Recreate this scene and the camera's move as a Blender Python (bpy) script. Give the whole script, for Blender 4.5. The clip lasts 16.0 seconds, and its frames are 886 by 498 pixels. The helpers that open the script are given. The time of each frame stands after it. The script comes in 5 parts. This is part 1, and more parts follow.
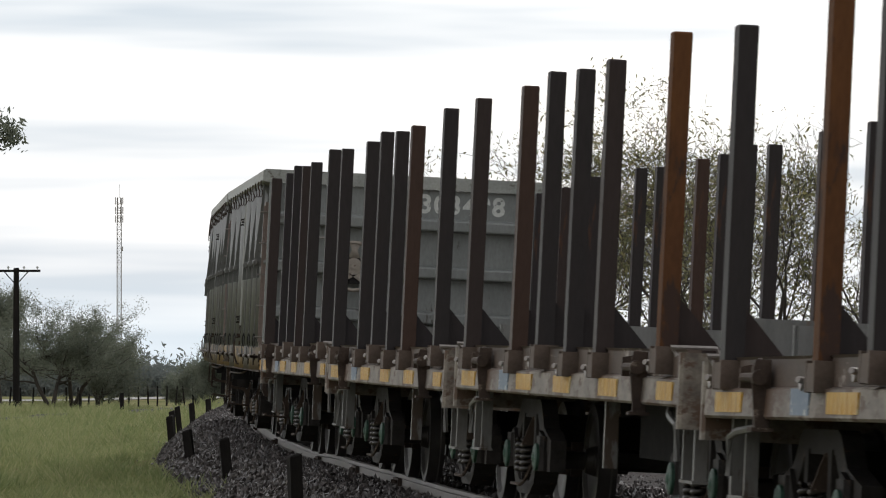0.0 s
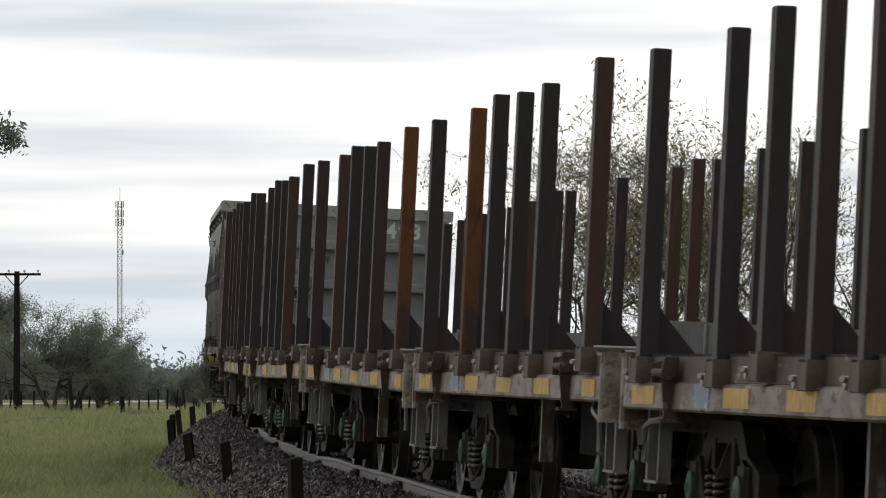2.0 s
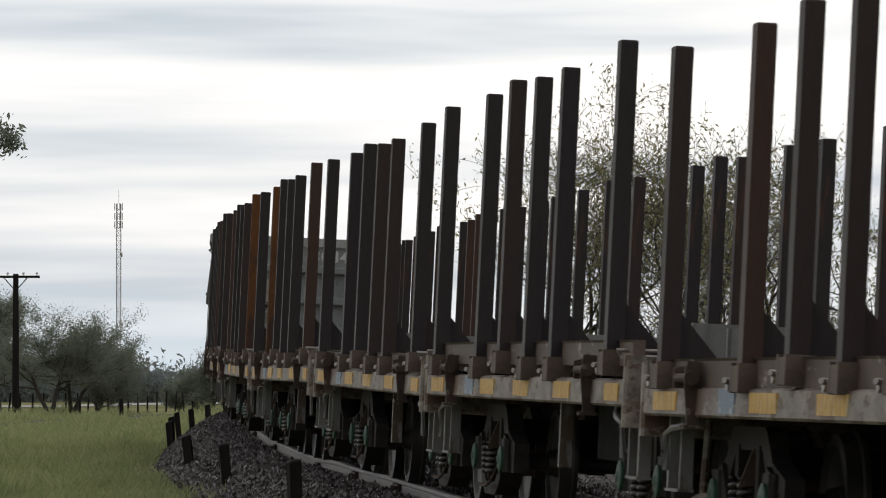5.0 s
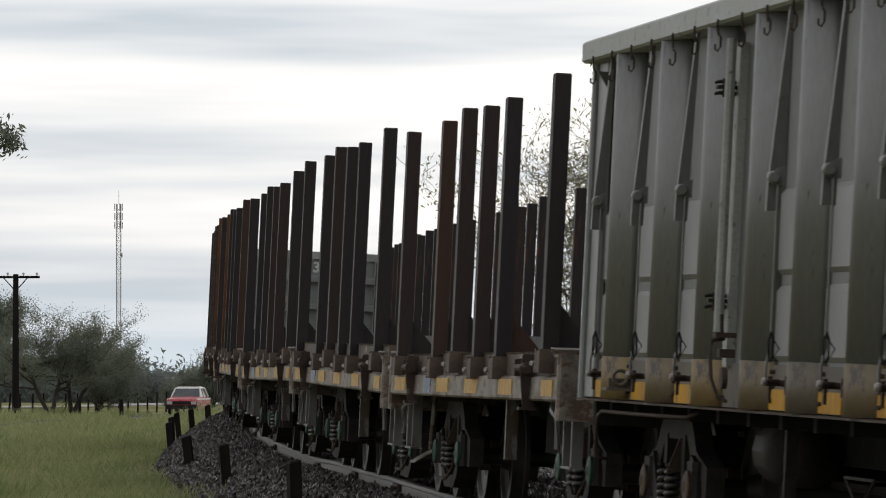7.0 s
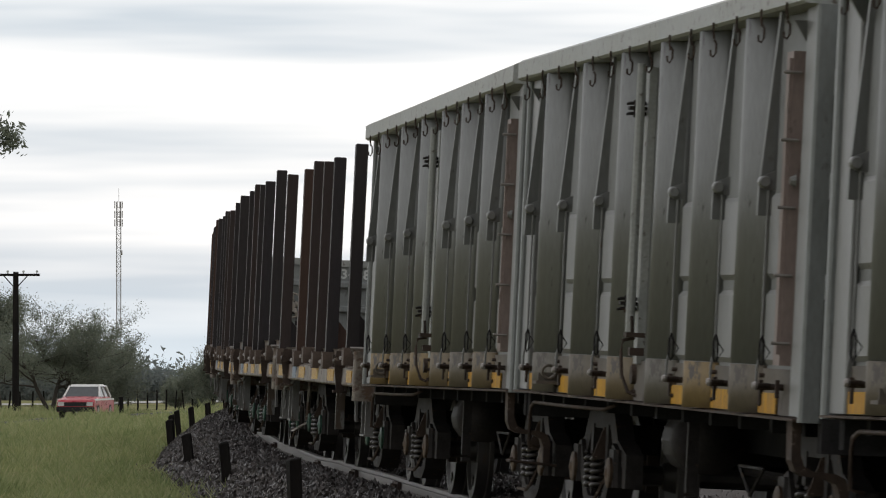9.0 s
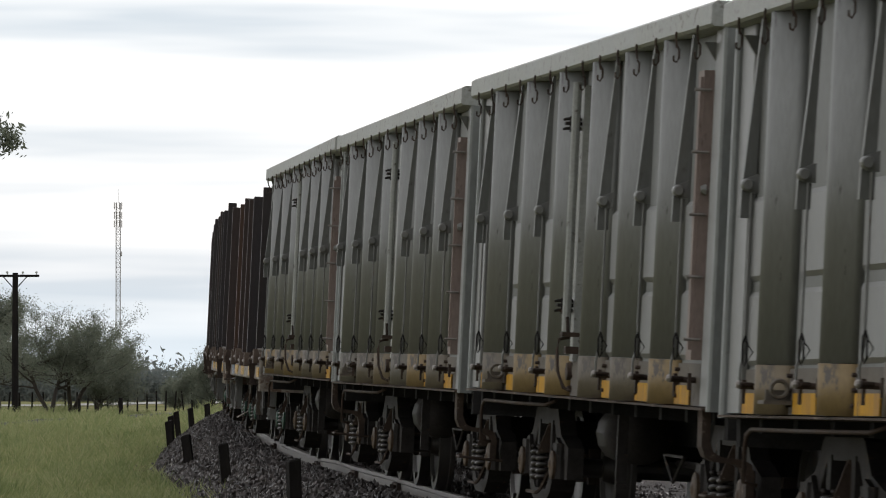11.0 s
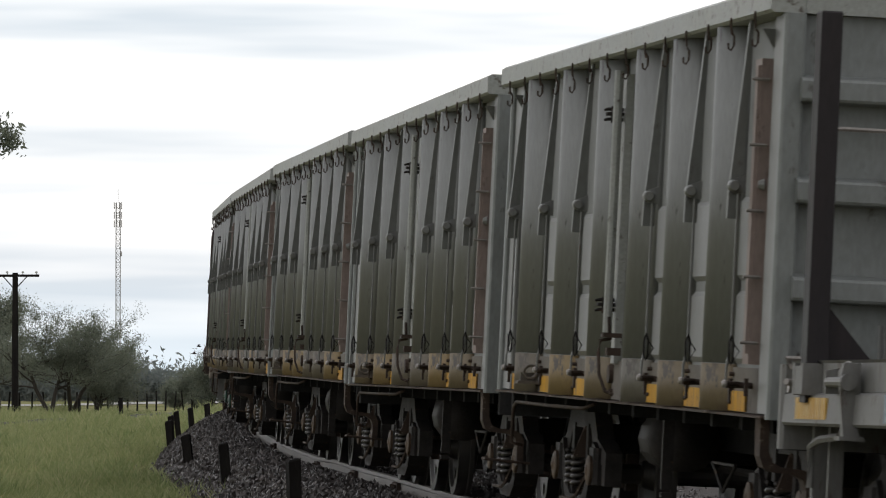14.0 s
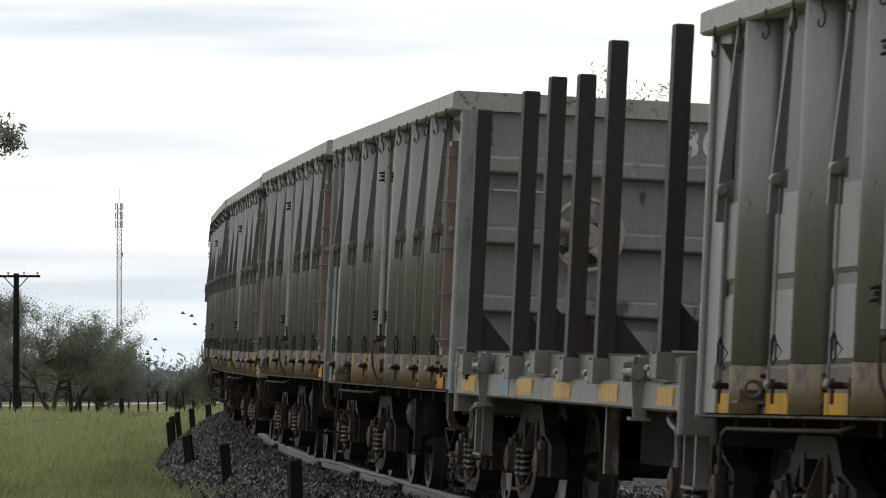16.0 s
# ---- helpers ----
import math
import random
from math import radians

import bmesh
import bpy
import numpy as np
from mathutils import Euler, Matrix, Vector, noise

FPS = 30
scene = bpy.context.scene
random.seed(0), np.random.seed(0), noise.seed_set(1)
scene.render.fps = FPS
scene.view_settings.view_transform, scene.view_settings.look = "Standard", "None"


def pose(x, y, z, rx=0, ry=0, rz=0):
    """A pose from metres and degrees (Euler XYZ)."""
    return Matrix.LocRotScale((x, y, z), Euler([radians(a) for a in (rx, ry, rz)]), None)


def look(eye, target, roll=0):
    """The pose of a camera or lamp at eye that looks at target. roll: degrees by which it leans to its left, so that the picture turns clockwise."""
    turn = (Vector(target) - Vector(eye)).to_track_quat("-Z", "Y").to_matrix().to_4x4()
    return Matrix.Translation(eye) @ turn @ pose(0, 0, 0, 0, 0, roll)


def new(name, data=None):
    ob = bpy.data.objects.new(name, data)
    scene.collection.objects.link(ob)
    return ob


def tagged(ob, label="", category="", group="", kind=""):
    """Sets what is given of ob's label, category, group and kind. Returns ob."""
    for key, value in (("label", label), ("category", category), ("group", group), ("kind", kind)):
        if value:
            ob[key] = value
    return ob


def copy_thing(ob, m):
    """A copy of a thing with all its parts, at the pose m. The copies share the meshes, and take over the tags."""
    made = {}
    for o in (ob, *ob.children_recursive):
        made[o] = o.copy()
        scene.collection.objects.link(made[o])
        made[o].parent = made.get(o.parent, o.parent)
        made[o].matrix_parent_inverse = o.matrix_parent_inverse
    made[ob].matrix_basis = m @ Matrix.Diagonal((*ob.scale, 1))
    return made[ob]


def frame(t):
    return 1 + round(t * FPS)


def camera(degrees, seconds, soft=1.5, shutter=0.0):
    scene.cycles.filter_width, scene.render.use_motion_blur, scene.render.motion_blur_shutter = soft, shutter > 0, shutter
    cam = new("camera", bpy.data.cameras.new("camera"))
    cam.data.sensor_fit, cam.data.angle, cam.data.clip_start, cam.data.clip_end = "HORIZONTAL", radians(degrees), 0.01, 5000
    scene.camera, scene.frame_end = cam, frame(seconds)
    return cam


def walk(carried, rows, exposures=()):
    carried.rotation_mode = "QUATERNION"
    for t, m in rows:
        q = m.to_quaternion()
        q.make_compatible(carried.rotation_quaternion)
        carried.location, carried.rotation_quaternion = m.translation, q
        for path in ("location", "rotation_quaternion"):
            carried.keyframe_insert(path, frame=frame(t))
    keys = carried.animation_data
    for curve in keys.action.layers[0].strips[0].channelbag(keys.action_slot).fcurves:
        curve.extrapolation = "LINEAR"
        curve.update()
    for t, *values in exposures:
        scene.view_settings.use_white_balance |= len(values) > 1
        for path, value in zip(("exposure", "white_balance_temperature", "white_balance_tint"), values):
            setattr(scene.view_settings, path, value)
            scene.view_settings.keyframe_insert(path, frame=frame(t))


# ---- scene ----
# The camera: a long lens on a tripod, nudged a little.
cam = camera(8.623, 16.0, soft=1.1, shutter=0.3)
EYE = Vector((0.0, 0.0, 1.38))
F = 10400.0


def aim(dx, dy):
    """The camera's pose with small turns to the left (dx) and up (dy), in units of 1/F."""
    return look(EYE, (EYE.x - 100 * dx / F, 100.0, EYE.z + 100 * (168.27 + dy) / F))


walk(cam, [(t, aim(dx, dy)) for t, dx, dy in (
    (0.0, 1, -9), (0.5, 1, -8), (1.0, 2, -8), (1.5, 3, -6), (2.0, 2, -3), (2.5, 1, -2), (3.0, 0, 0), (5.5, 0, 1.5),
    (6.0, -1, 1), (6.5, 0, 2), (7.0, 0, 2), (7.5, 0, 1.5), (8.0, -1, 0.5), (8.5, 0, -1), (9.0, 0, -2), (11.5, -1, 0.5),
    (12.0, -1, 1), (12.5, 0, 0.5), (13.0, 0, 1), (13.5, 0, 0.5), (14.0, -1, -0.5), (14.5, 0, 1), (15.0, 0, 0.5),
    (15.5, 0, 0.5), (16.0, 1, 0.5))],
    exposures=[(0.0, 0.18, 6600, 12.5), (1.0, 0.12, 6600, 12.5), (2.5, 0.04, 6600, 12.5), (6.0, -0.05, 6600, 12.5), (7.5, -0.05, 6600, 12.5), (9.0, 0.06, 6600, 12.5), (11.5, 0.2, 6600, 12.5),
               (14.0, 0.22, 6600, 12.5), (16.0, 0.26, 6600, 12.5)])

# ---- light ----
world = bpy.data.worlds.new("overcast")
scene.world = world
world.use_nodes = True
wn, wl = world.node_tree.nodes, world.node_tree.links
wn.clear()


def wnode(kind, **values):
    n = wn.new(kind)
    for k, v in values.items():
        n.inputs[k].default_value = v
    return n


sky = wn.new("ShaderNodeTexSky")
sky.sky_type, sky.sun_disc = "NISHITA", False
sky.sun_elevation, sky.sun_rotation = radians(38), radians(20)
coord = wn.new("ShaderNodeTexCoord")
stretch = wn.new("ShaderNodeMapping")
stretch.inputs["Scale"].default_value = (5, 5, 62)
stretch.inputs["Location"].default_value = (0.35, 0.2, 0.62)
bands = wnode("ShaderNodeTexNoise", Scale=1.0, Detail=4.0, Roughness=0.5)
ramp = wn.new("ShaderNodeValToRGB")
ramp.color_ramp.elements[0].position, ramp.color_ramp.elements[0].color = 0.37, (0.52, 0.595, 0.66, 1)
ramp.color_ramp.elements[1].position, ramp.color_ramp.elements[1].color = 0.58, (1.02, 1.02, 1.0, 1)
split = wn.new("ShaderNodeSeparateXYZ")
low = wn.new("ShaderNodeMapRange")
low.inputs["From Min"].default_value, low.inputs["From Max"].default_value = -0.008, 0.012
low.inputs["To Min"].default_value, low.inputs["To Max"].default_value = 1.0, 0.0
haze = wn.new("ShaderNodeMixRGB")
haze.inputs[2].default_value = (0.44, 0.58, 0.69, 1)
ahead = wn.new("ShaderNodeMapRange")
ahead.inputs["From Min"].default_value, ahead.inputs["From Max"].default_value = -1.0, 1.0
ahead.inputs["To Min"].default_value, ahead.inputs["To Max"].default_value = 0.62, 1.0
dim = wn.new("ShaderNodeMixRGB")
dim.blend_type, dim.inputs[0].default_value = "MULTIPLY", 1.0
clouds = wnode("ShaderNodeBackground", Strength=1.14)
clear = wnode("ShaderNodeBackground", Strength=0.1)
both = wnode("ShaderNodeMixShader", Fac=0.93)
out = wn.new("ShaderNodeOutputWorld")
for a, b in (
        (coord.outputs["Generated"], stretch.inputs[0]), (stretch.outputs[0], bands.inputs["Vector"]),
        (bands.outputs["Fac"], ramp.inputs[0]), (coord.outputs["Generated"], split.inputs[0]),
        (split.outputs["Z"], low.inputs["Value"]), (low.outputs[0], haze.inputs[0]), (ramp.outputs[0], haze.inputs[1]),
        (split.outputs["Y"], ahead.inputs["Value"]), (haze.outputs[0], dim.inputs[1]), (ahead.outputs[0], dim.inputs[2]),
        (dim.outputs[0], clouds.inputs["Color"]), (sky.outputs[0], clear.inputs["Color"]), (clear.outputs[0], both.inputs[1]),
        (clouds.outputs[0], both.inputs[2]), (both.outputs[0], out.inputs[0])):
    wl.new(a, b)

sun_data = bpy.data.lights.new("sun", "SUN")
sun_data.energy, sun_data.angle, sun_data.color = 0.6, radians(20), (1.0, 0.96, 0.9)
sun = new("sun", sun_data)
sun.matrix_world = look((0, 0, 0), (-math.sin(radians(20)) * math.cos(radians(38)), -math.cos(radians(20)) * math.cos(radians(38)), -math.sin(radians(38))))


# ---- materials ----
def material(name, colours, rough=0.6, metal=0.0, scale=6.0, fine=60.0, bump=0.15, stretch=(1, 1, 1), spots=None, by_object=None,
             island=None, spec=0.5, thin=0.0):
    """A two-scale noise material. colours: dark and light; spots: (colour, amount, scale); by_object: colours picked piece by piece."""
    m = bpy.data.materials.new(name)
    m.use_nodes = True
    n, l = m.node_tree.nodes, m.node_tree.links
    bsdf = n["Principled BSDF"]
    tc, mp = n.new("ShaderNodeTexCoord"), n.new("ShaderNodeMapping")
    mp.inputs["Scale"].default_value = stretch
    l.new(tc.outputs["Object"], mp.inputs[0])

    def noise_at(s, detail=4.0, rough_=0.6):
        t = n.new("ShaderNodeTexNoise")
        t.inputs["Scale"].default_value, t.inputs["Detail"].default_value, t.inputs["Roughness"].default_value = s, detail, rough_
        l.new(mp.outputs[0], t.inputs["Vector"])
        return t.outputs["Fac"]

    def blend(fac, a, b, mode="MIX"):
        x = n.new("ShaderNodeMixRGB")
        x.blend_type = mode
        for s, v in ((0, fac), (1, a), (2, b)):
            if isinstance(v, tuple):
                x.inputs[s].default_value = (*v, 1)
            elif isinstance(v, float):
                x.inputs[s].default_value = v
            else:
                l.new(v, x.inputs[s])
        return x.outputs[0]

    def between(v, lo, hi, a=0.0, b=1.0):
        r = n.new("ShaderNodeMapRange")
        for k, w in (("From Min", lo), ("From Max", hi), ("To Min", a), ("To Max", b)):
            r.inputs[k].default_value = w
        l.new(v, r.inputs["Value"])
        return r.outputs[0]

    big, small = noise_at(scale), noise_at(fine, 3.0)
    colour = blend(between(big, 0.3, 0.7), colours[0], colours[1])
    if by_object or island:
        if island:
            source = n.new("ShaderNodeNewGeometry").outputs["Random Per Island"]
        else:
            source = n.new("ShaderNodeObjectInfo").outputs["Random"]
        r = n.new("ShaderNodeValToRGB")
        r.color_ramp.interpolation = "CONSTANT" if by_object else "LINEAR"
        picks = by_object or island
        while len(r.color_ramp.elements) < len(picks):
            r.color_ramp.elements.new(0.5)
        for e, (at, c) in zip(r.color_ramp.elements, picks):
            e.position, e.color = at, (*c, 1)
        l.new(source, r.inputs[0])
        colour = blend(0.6, colour, r.outputs[0])
    colour = blend(between(small, 0.35, 0.65, 0.0, 0.35), colour, blend(1.0, colour, (0.55, 0.52, 0.5), "MULTIPLY"))
    if spots:
        tint, amount, s = spots
        colour = blend(between(noise_at(s, 6.0, 0.7), 0.66 - amount, 0.72 - amount), colour, tint)
    l.new(colour, bsdf.inputs["Base Color"])
    l.new(between(big, 0.3, 0.7, rough - 0.08, min(1.0, rough + 0.1)), bsdf.inputs["Roughness"])
    bsdf.inputs["Metallic"].default_value = metal
    bsdf.inputs["Specular IOR Level"].default_value = spec
    if thin:
        back, mix = n.new("ShaderNodeBsdfTranslucent"), n.new("ShaderNodeMixShader")
        mix.inputs[0].default_value = thin
        l.new(colour, back.inputs["Color"])
        l.new(bsdf.outputs[0], mix.inputs[1])
        l.new(back.outputs[0], mix.inputs[2])
        l.new(mix.outputs[0], n["Material Output"].inputs["Surface"])
    if bump:
        b = n.new("ShaderNodeBump")
        b.inputs["Strength"].default_value, b.inputs["Distance"].default_value = bump, 0.02
        l.new(small, b.inputs["Height"])
        l.new(b.outputs[0], bsdf.inputs["Normal"])
    return m


GREY = material("grey_paint", ((0.102, 0.105, 0.098), (0.150, 0.153, 0.143)), 0.5, 0, 1.3, 30, 0.05, (1, 1, 0.35),
                ((0.05, 0.042, 0.036), 0.05, 7.0))
GREY_RIB = material("grey_rib_paint", ((0.114, 0.117, 0.110), (0.172, 0.175, 0.165)), 0.45, 0, 1.0, 30, 0.05, (1, 1, 0.3),
                    ((0.04, 0.034, 0.03), 0.045, 9.0))
PALE = material("pale_grey_paint", ((0.130, 0.131, 0.124), (0.20, 0.20, 0.19)), 0.42, 0, 2.0, 40, 0.04, (1, 1, 0.3),
                ((0.12, 0.09, 0.07), 0.03, 7.0))
RIM = material("rim_paint", ((0.24, 0.25, 0.235), (0.36, 0.365, 0.34)), 0.5, 0, 2.0, 40, 0.06, (1, 1, 1),
               ((0.09, 0.075, 0.06), 0.08, 9.0))
PINK = material("pink_primer", ((0.22, 0.165, 0.145), (0.29, 0.225, 0.20)), 0.6, 0, 3.0, 40, 0.05, (1, 1, 0.4),
                ((0.10, 0.07, 0.055), 0.05, 8.0))
DIRT = material("dirty_sill_paint", ((0.070, 0.057, 0.044), (0.16, 0.138, 0.112)), 0.7, 0, 3.0, 40, 0.1, (1, 1, 0.5),
                ((0.05, 0.035, 0.025), 0.08, 8.0))
YELLOW = material("yellow_reflector", ((0.30, 0.155, 0.025), (0.66, 0.38, 0.06)), 0.6, 0, 4.0, 50, 0.03, (1, 9, 0.6),
                  ((0.60, 0.48, 0.26), 0.14, 5.0), spec=0.3)
YELLOW_CLEAN = material("yellow_side_paint", ((0.34, 0.165, 0.012), (0.62, 0.33, 0.014)), 0.6, 0, 3.0, 50, 0.03, (1, 3, 0.5),
                        ((0.14, 0.085, 0.03), 0.07, 5.0), spec=0.2)
OCHRE = material("ochre_paint", ((0.10, 0.086, 0.066), (0.155, 0.135, 0.105)), 0.6, 0, 3.0, 40, 0.08, (1, 1, 0.6),
                 ((0.05, 0.038, 0.026), 0.09, 5.0),
                 by_object=((0.0, (0.11, 0.085, 0.055)), (0.35, (0.16, 0.108, 0.045)), (0.66, (0.25, 0.15, 0.03)), (0.88, (0.11, 0.10, 0.08))))
STAKE = material("stake_steel", ((0.014, 0.012, 0.013), (0.042, 0.030, 0.028)), 0.6, 0.1, 3.0, 40, 0.08, (1, 1, 0.2),
                 ((0.085, 0.038, 0.020), 0.085, 3.0),
                 by_object=((0.0, (0.031, 0.026, 0.026)), (0.62, (0.045, 0.030, 0.026)), (0.80, (0.027, 0.023, 0.025)),
                            (0.94, (0.075, 0.038, 0.024))), spec=0.25)
RUST_STAKE = material("rust_coated_steel", ((0.075, 0.032, 0.014), (0.15, 0.062, 0.022)), 0.8, 0, 2.2, 40, 0.12, (1, 1, 0.3),
                      ((0.045, 0.026, 0.02), 0.14, 4.0), spec=0.2)
SILL = material("side_sill_paint", ((0.055, 0.040, 0.030), (0.32, 0.28, 0.235)), 0.6, 0, 3.6, 40, 0.1, (1, 0.55, 1.3),
                ((0.085, 0.048, 0.029), 0.17, 4.0))
BEAM = material("rusty_beam_paint", ((0.050, 0.035, 0.028), (0.145, 0.107, 0.086)), 0.65, 0, 2.6, 40, 0.12, (1, 0.6, 1.2),
                ((0.30, 0.26, 0.23), 0.06, 5.0), spec=0.3)
SILL_GREY = material("grey_sill_paint", ((0.105, 0.102, 0.096), (0.20, 0.195, 0.185)), 0.55, 0, 2.0, 40, 0.08, (1, 1, 0.3),
                     ((0.07, 0.048, 0.034), 0.09, 6.0))
RUSTY = material("rusty_steel", ((0.037, 0.027, 0.023), (0.088, 0.063, 0.050)), 0.7, 0.0, 4.0, 50, 0.15, (1, 1, 1),
                 ((0.20, 0.16, 0.13), 0.05, 8.0), spec=0.15)
DARK = material("black_grime", ((0.024, 0.0235, 0.024), (0.045, 0.043, 0.043)), 0.8, 0, 4.0, 50, 0.15, spec=0.02)
GRIME = material("grimy_cast_steel", ((0.022, 0.020, 0.0195), (0.046, 0.041, 0.039)), 0.6, 0.0, 4.0, 40, 0.2, (1, 1, 1),
                 ((0.075, 0.05, 0.036), 0.06, 7.0), spec=0.06)
WORN = material("worn_bright_steel", ((0.20, 0.18, 0.165), (0.34, 0.31, 0.29)), 0.4, 0.4, 6.0, 60, 0.05)
WHEEL = material("wheel_steel", ((0.035, 0.032, 0.031), (0.075, 0.068, 0.064)), 0.45, 0.5, 3.0, 40, 0.08, (1, 1, 1),
                 ((0.07, 0.045, 0.03), 0.05, 6.0))
CAP_GREEN = material("green_cap_paint", ((0.028, 0.060, 0.045), (0.065, 0.135, 0.10)), 0.5, 0, 8.0, 50, 0.05, (1, 1, 1),
                     ((0.03, 0.025, 0.02), 0.1, 9.0), spec=0.15)
CAP_RUST = material("rusty_cap", ((0.05, 0.034, 0.025), (0.13, 0.09, 0.06)), 0.6, 0.0, 8.0, 50, 0.05, spec=0.15)
WHITE = material("white_lettering", ((0.50, 0.51, 0.49), (0.62, 0.63, 0.60)), 0.6, 0, 4.0, 40, 0.0, (1, 1, 1),
                 ((0.16, 0.16, 0.15), 0.10, 9.0))
BLUE = material("faded_blue_paint", ((0.13, 0.18, 0.25), (0.20, 0.25, 0.31)), 0.6, 0, 4.0, 40, 0.05, (1, 1, 1), ((0.42, 0.43, 0.42), 0.10, 14.0))
RAIL = material("rail_steel", ((0.16, 0.145, 0.135), (0.28, 0.26, 0.245)), 0.5, 0.2, 1.2, 40, 0.08, (1, 1, 1),
                ((0.09, 0.06, 0.045), 0.05, 2.0))
STONE = material("ballast_stone", ((0.042, 0.036, 0.035), (0.105, 0.090, 0.085)), 0.4, 0, 3.0, 40, 0.15, spec=0.3,
                 island=((0.0, (0.013, 0.010, 0.009)), (0.6, (0.048, 0.040, 0.038)), (1.0, (0.15, 0.128, 0.12))))
BALLAST = material("ballast_bed", ((0.024, 0.021, 0.020), (0.060, 0.050, 0.047)), 0.75, 0, 1.0, 18, 0.6, spec=0.05)
TIMBER = material("tarred_timber", ((0.010, 0.009, 0.009), (0.026, 0.023, 0.021)), 0.85, 0, 5.0, 60, 0.3, (1, 1, 0.2), spec=0.08)
SOIL = material("grassy_soil", ((0.14, 0.152, 0.07), (0.26, 0.245, 0.13)), 0.9, 0, 0.16, 6.0, 0.5, (1, 0.5, 1),
                ((0.21, 0.135, 0.08), 0.08, 0.5), spec=0.0)
BLADE = material("grass_blade", ((0.22, 0.265, 0.115), (0.40, 0.40, 0.205)), 0.65, 0, 0.3, 8.0, 0.0, spec=0.1, thin=0.35,
                 island=((0.0, (0.12, 0.18, 0.065)), (0.6, (0.32, 0.36, 0.16)), (1.0, (0.46, 0.43, 0.25))))
# Pale dirt colour, also standing in for sky reflected in the wet road.
LANE = material("pale_gravel", ((0.30, 0.29, 0.28), (0.45, 0.44, 0.43)), 0.8, 0, 0.3, 5.0, 0.1, spec=0.1)
ASPHALT = material("wet_asphalt", ((0.05, 0.05, 0.052), (0.08, 0.08, 0.082)), 0.8, 0, 0.3, 5.0, 0.05, spec=0.1)
BARK = material("bark", ((0.028, 0.022, 0.017), (0.062, 0.052, 0.042)), 0.9, 0, 4.0, 30, 0.4, (1, 1, 0.3))
LEAF = material("leaf_green", ((0.15, 0.158, 0.08), (0.24, 0.228, 0.12)), 0.5, 0, 1.0, 8.0, 0.0, spec=0.2, thin=0.5,
                island=((0.0, (0.09, 0.105, 0.05)), (0.6, (0.20, 0.195, 0.09)), (0.9, (0.32, 0.28, 0.12)), (1.0, (0.28, 0.19, 0.09))))
# Leaf green lightened towards grey, with roadside haze mixed into the colour.
LEAF_HAZED = material("leaf_dark", ((0.15, 0.175, 0.135), (0.21, 0.228, 0.178)), 0.6, 0, 0.5, 5.0, 0.0, spec=0.15, thin=0.5,
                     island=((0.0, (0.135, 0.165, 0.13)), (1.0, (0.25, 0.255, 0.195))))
# Far leaves paled and blued to stand in for distance haze.
LEAF_FAR_HAZED = material("leaf_blue_grey", ((0.16, 0.185, 0.18), (0.21, 0.235, 0.225)), 0.7, 0, 0.2, 3.0, 0.0, spec=0.0, thin=0.5,
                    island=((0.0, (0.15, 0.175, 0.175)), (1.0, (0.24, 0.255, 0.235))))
SPRING = material("oily_spring_steel", ((0.025, 0.022, 0.021), (0.055, 0.048, 0.044)), 0.35, 0.2, 6.0, 50, 0.1, (1, 1, 1), ((0.09, 0.055, 0.04), 0.08, 8.0), spec=0.4)
# Wagon grey lightened to make up for dim light on the end walls.
END_GREY_LIFTED = material("grey_end_paint", ((0.165, 0.175, 0.17), (0.225, 0.235, 0.228)), 0.5, 0, 1.3, 30, 0.05, (1, 1, 0.4),
                    ((0.06, 0.05, 0.042), 0.05, 4.0))
LATTICE = material("lattice_steel", ((0.33, 0.32, 0.32), (0.45, 0.43, 0.43)), 0.5, 0.2, 0.3, 5, 0.0)
RED = material("red_car_paint", ((0.36, 0.012, 0.024), (0.43, 0.016, 0.032)), 0.3, 0, 3.0, 40, 0.0)
CREAM = material("white_car_paint", ((0.66, 0.65, 0.63), (0.74, 0.73, 0.71)), 0.35, 0, 3.0, 40, 0.0)
GLASS = material("dark_car_glass", ((0.03, 0.034, 0.036), (0.05, 0.055, 0.06)), 0.08, 0, 3.0, 40, 0.0)
RUBBER = material("rubber", ((0.012, 0.012, 0.012), (0.022, 0.022, 0.022)), 0.8, 0, 5.0, 50, 0.1)
LAMP = material("headlamp_glass", ((0.6, 0.6, 0.58), (0.7, 0.7, 0.68)), 0.1, 0, 5.0, 50, 0.0)


# ---- mesh helpers ----
def part(name, bm, mat, parent=None, label=""):
    """Links a bmesh as one mesh object, under its parent if there is one."""
    me = bpy.data.meshes.new(name)
    bm.normal_update()
    bm.to_mesh(me)
    bm.free()
    me.materials.append(mat)
    ob = new(name, me)
    ob.parent = parent
    return tagged(ob, label)


def again(ob, m, parent=None):
    """Another piece on the same mesh."""
    o = new(ob.name.split(".")[0], ob.data)
    o.parent = parent or ob.parent
    o.matrix_basis = m
    if "label" in ob:
        o["label"] = ob["label"]
    return o


def hull(bm, rings, closed=True, caps=True):
    """Skins a row of equal rings of points."""
    vs = [[bm.verts.new(p) for p in ring] for ring in rings]
    k = len(vs[0])
    for a, b in zip(vs, vs[1:]):
        for i in range(k if closed else k - 1):
            j = (i + 1) % k
            bm.faces.new((a[i], a[j], b[j], b[i]))
    if caps:
        bm.faces.new(vs[0][::-1])
        bm.faces.new(vs[-1])
    return vs


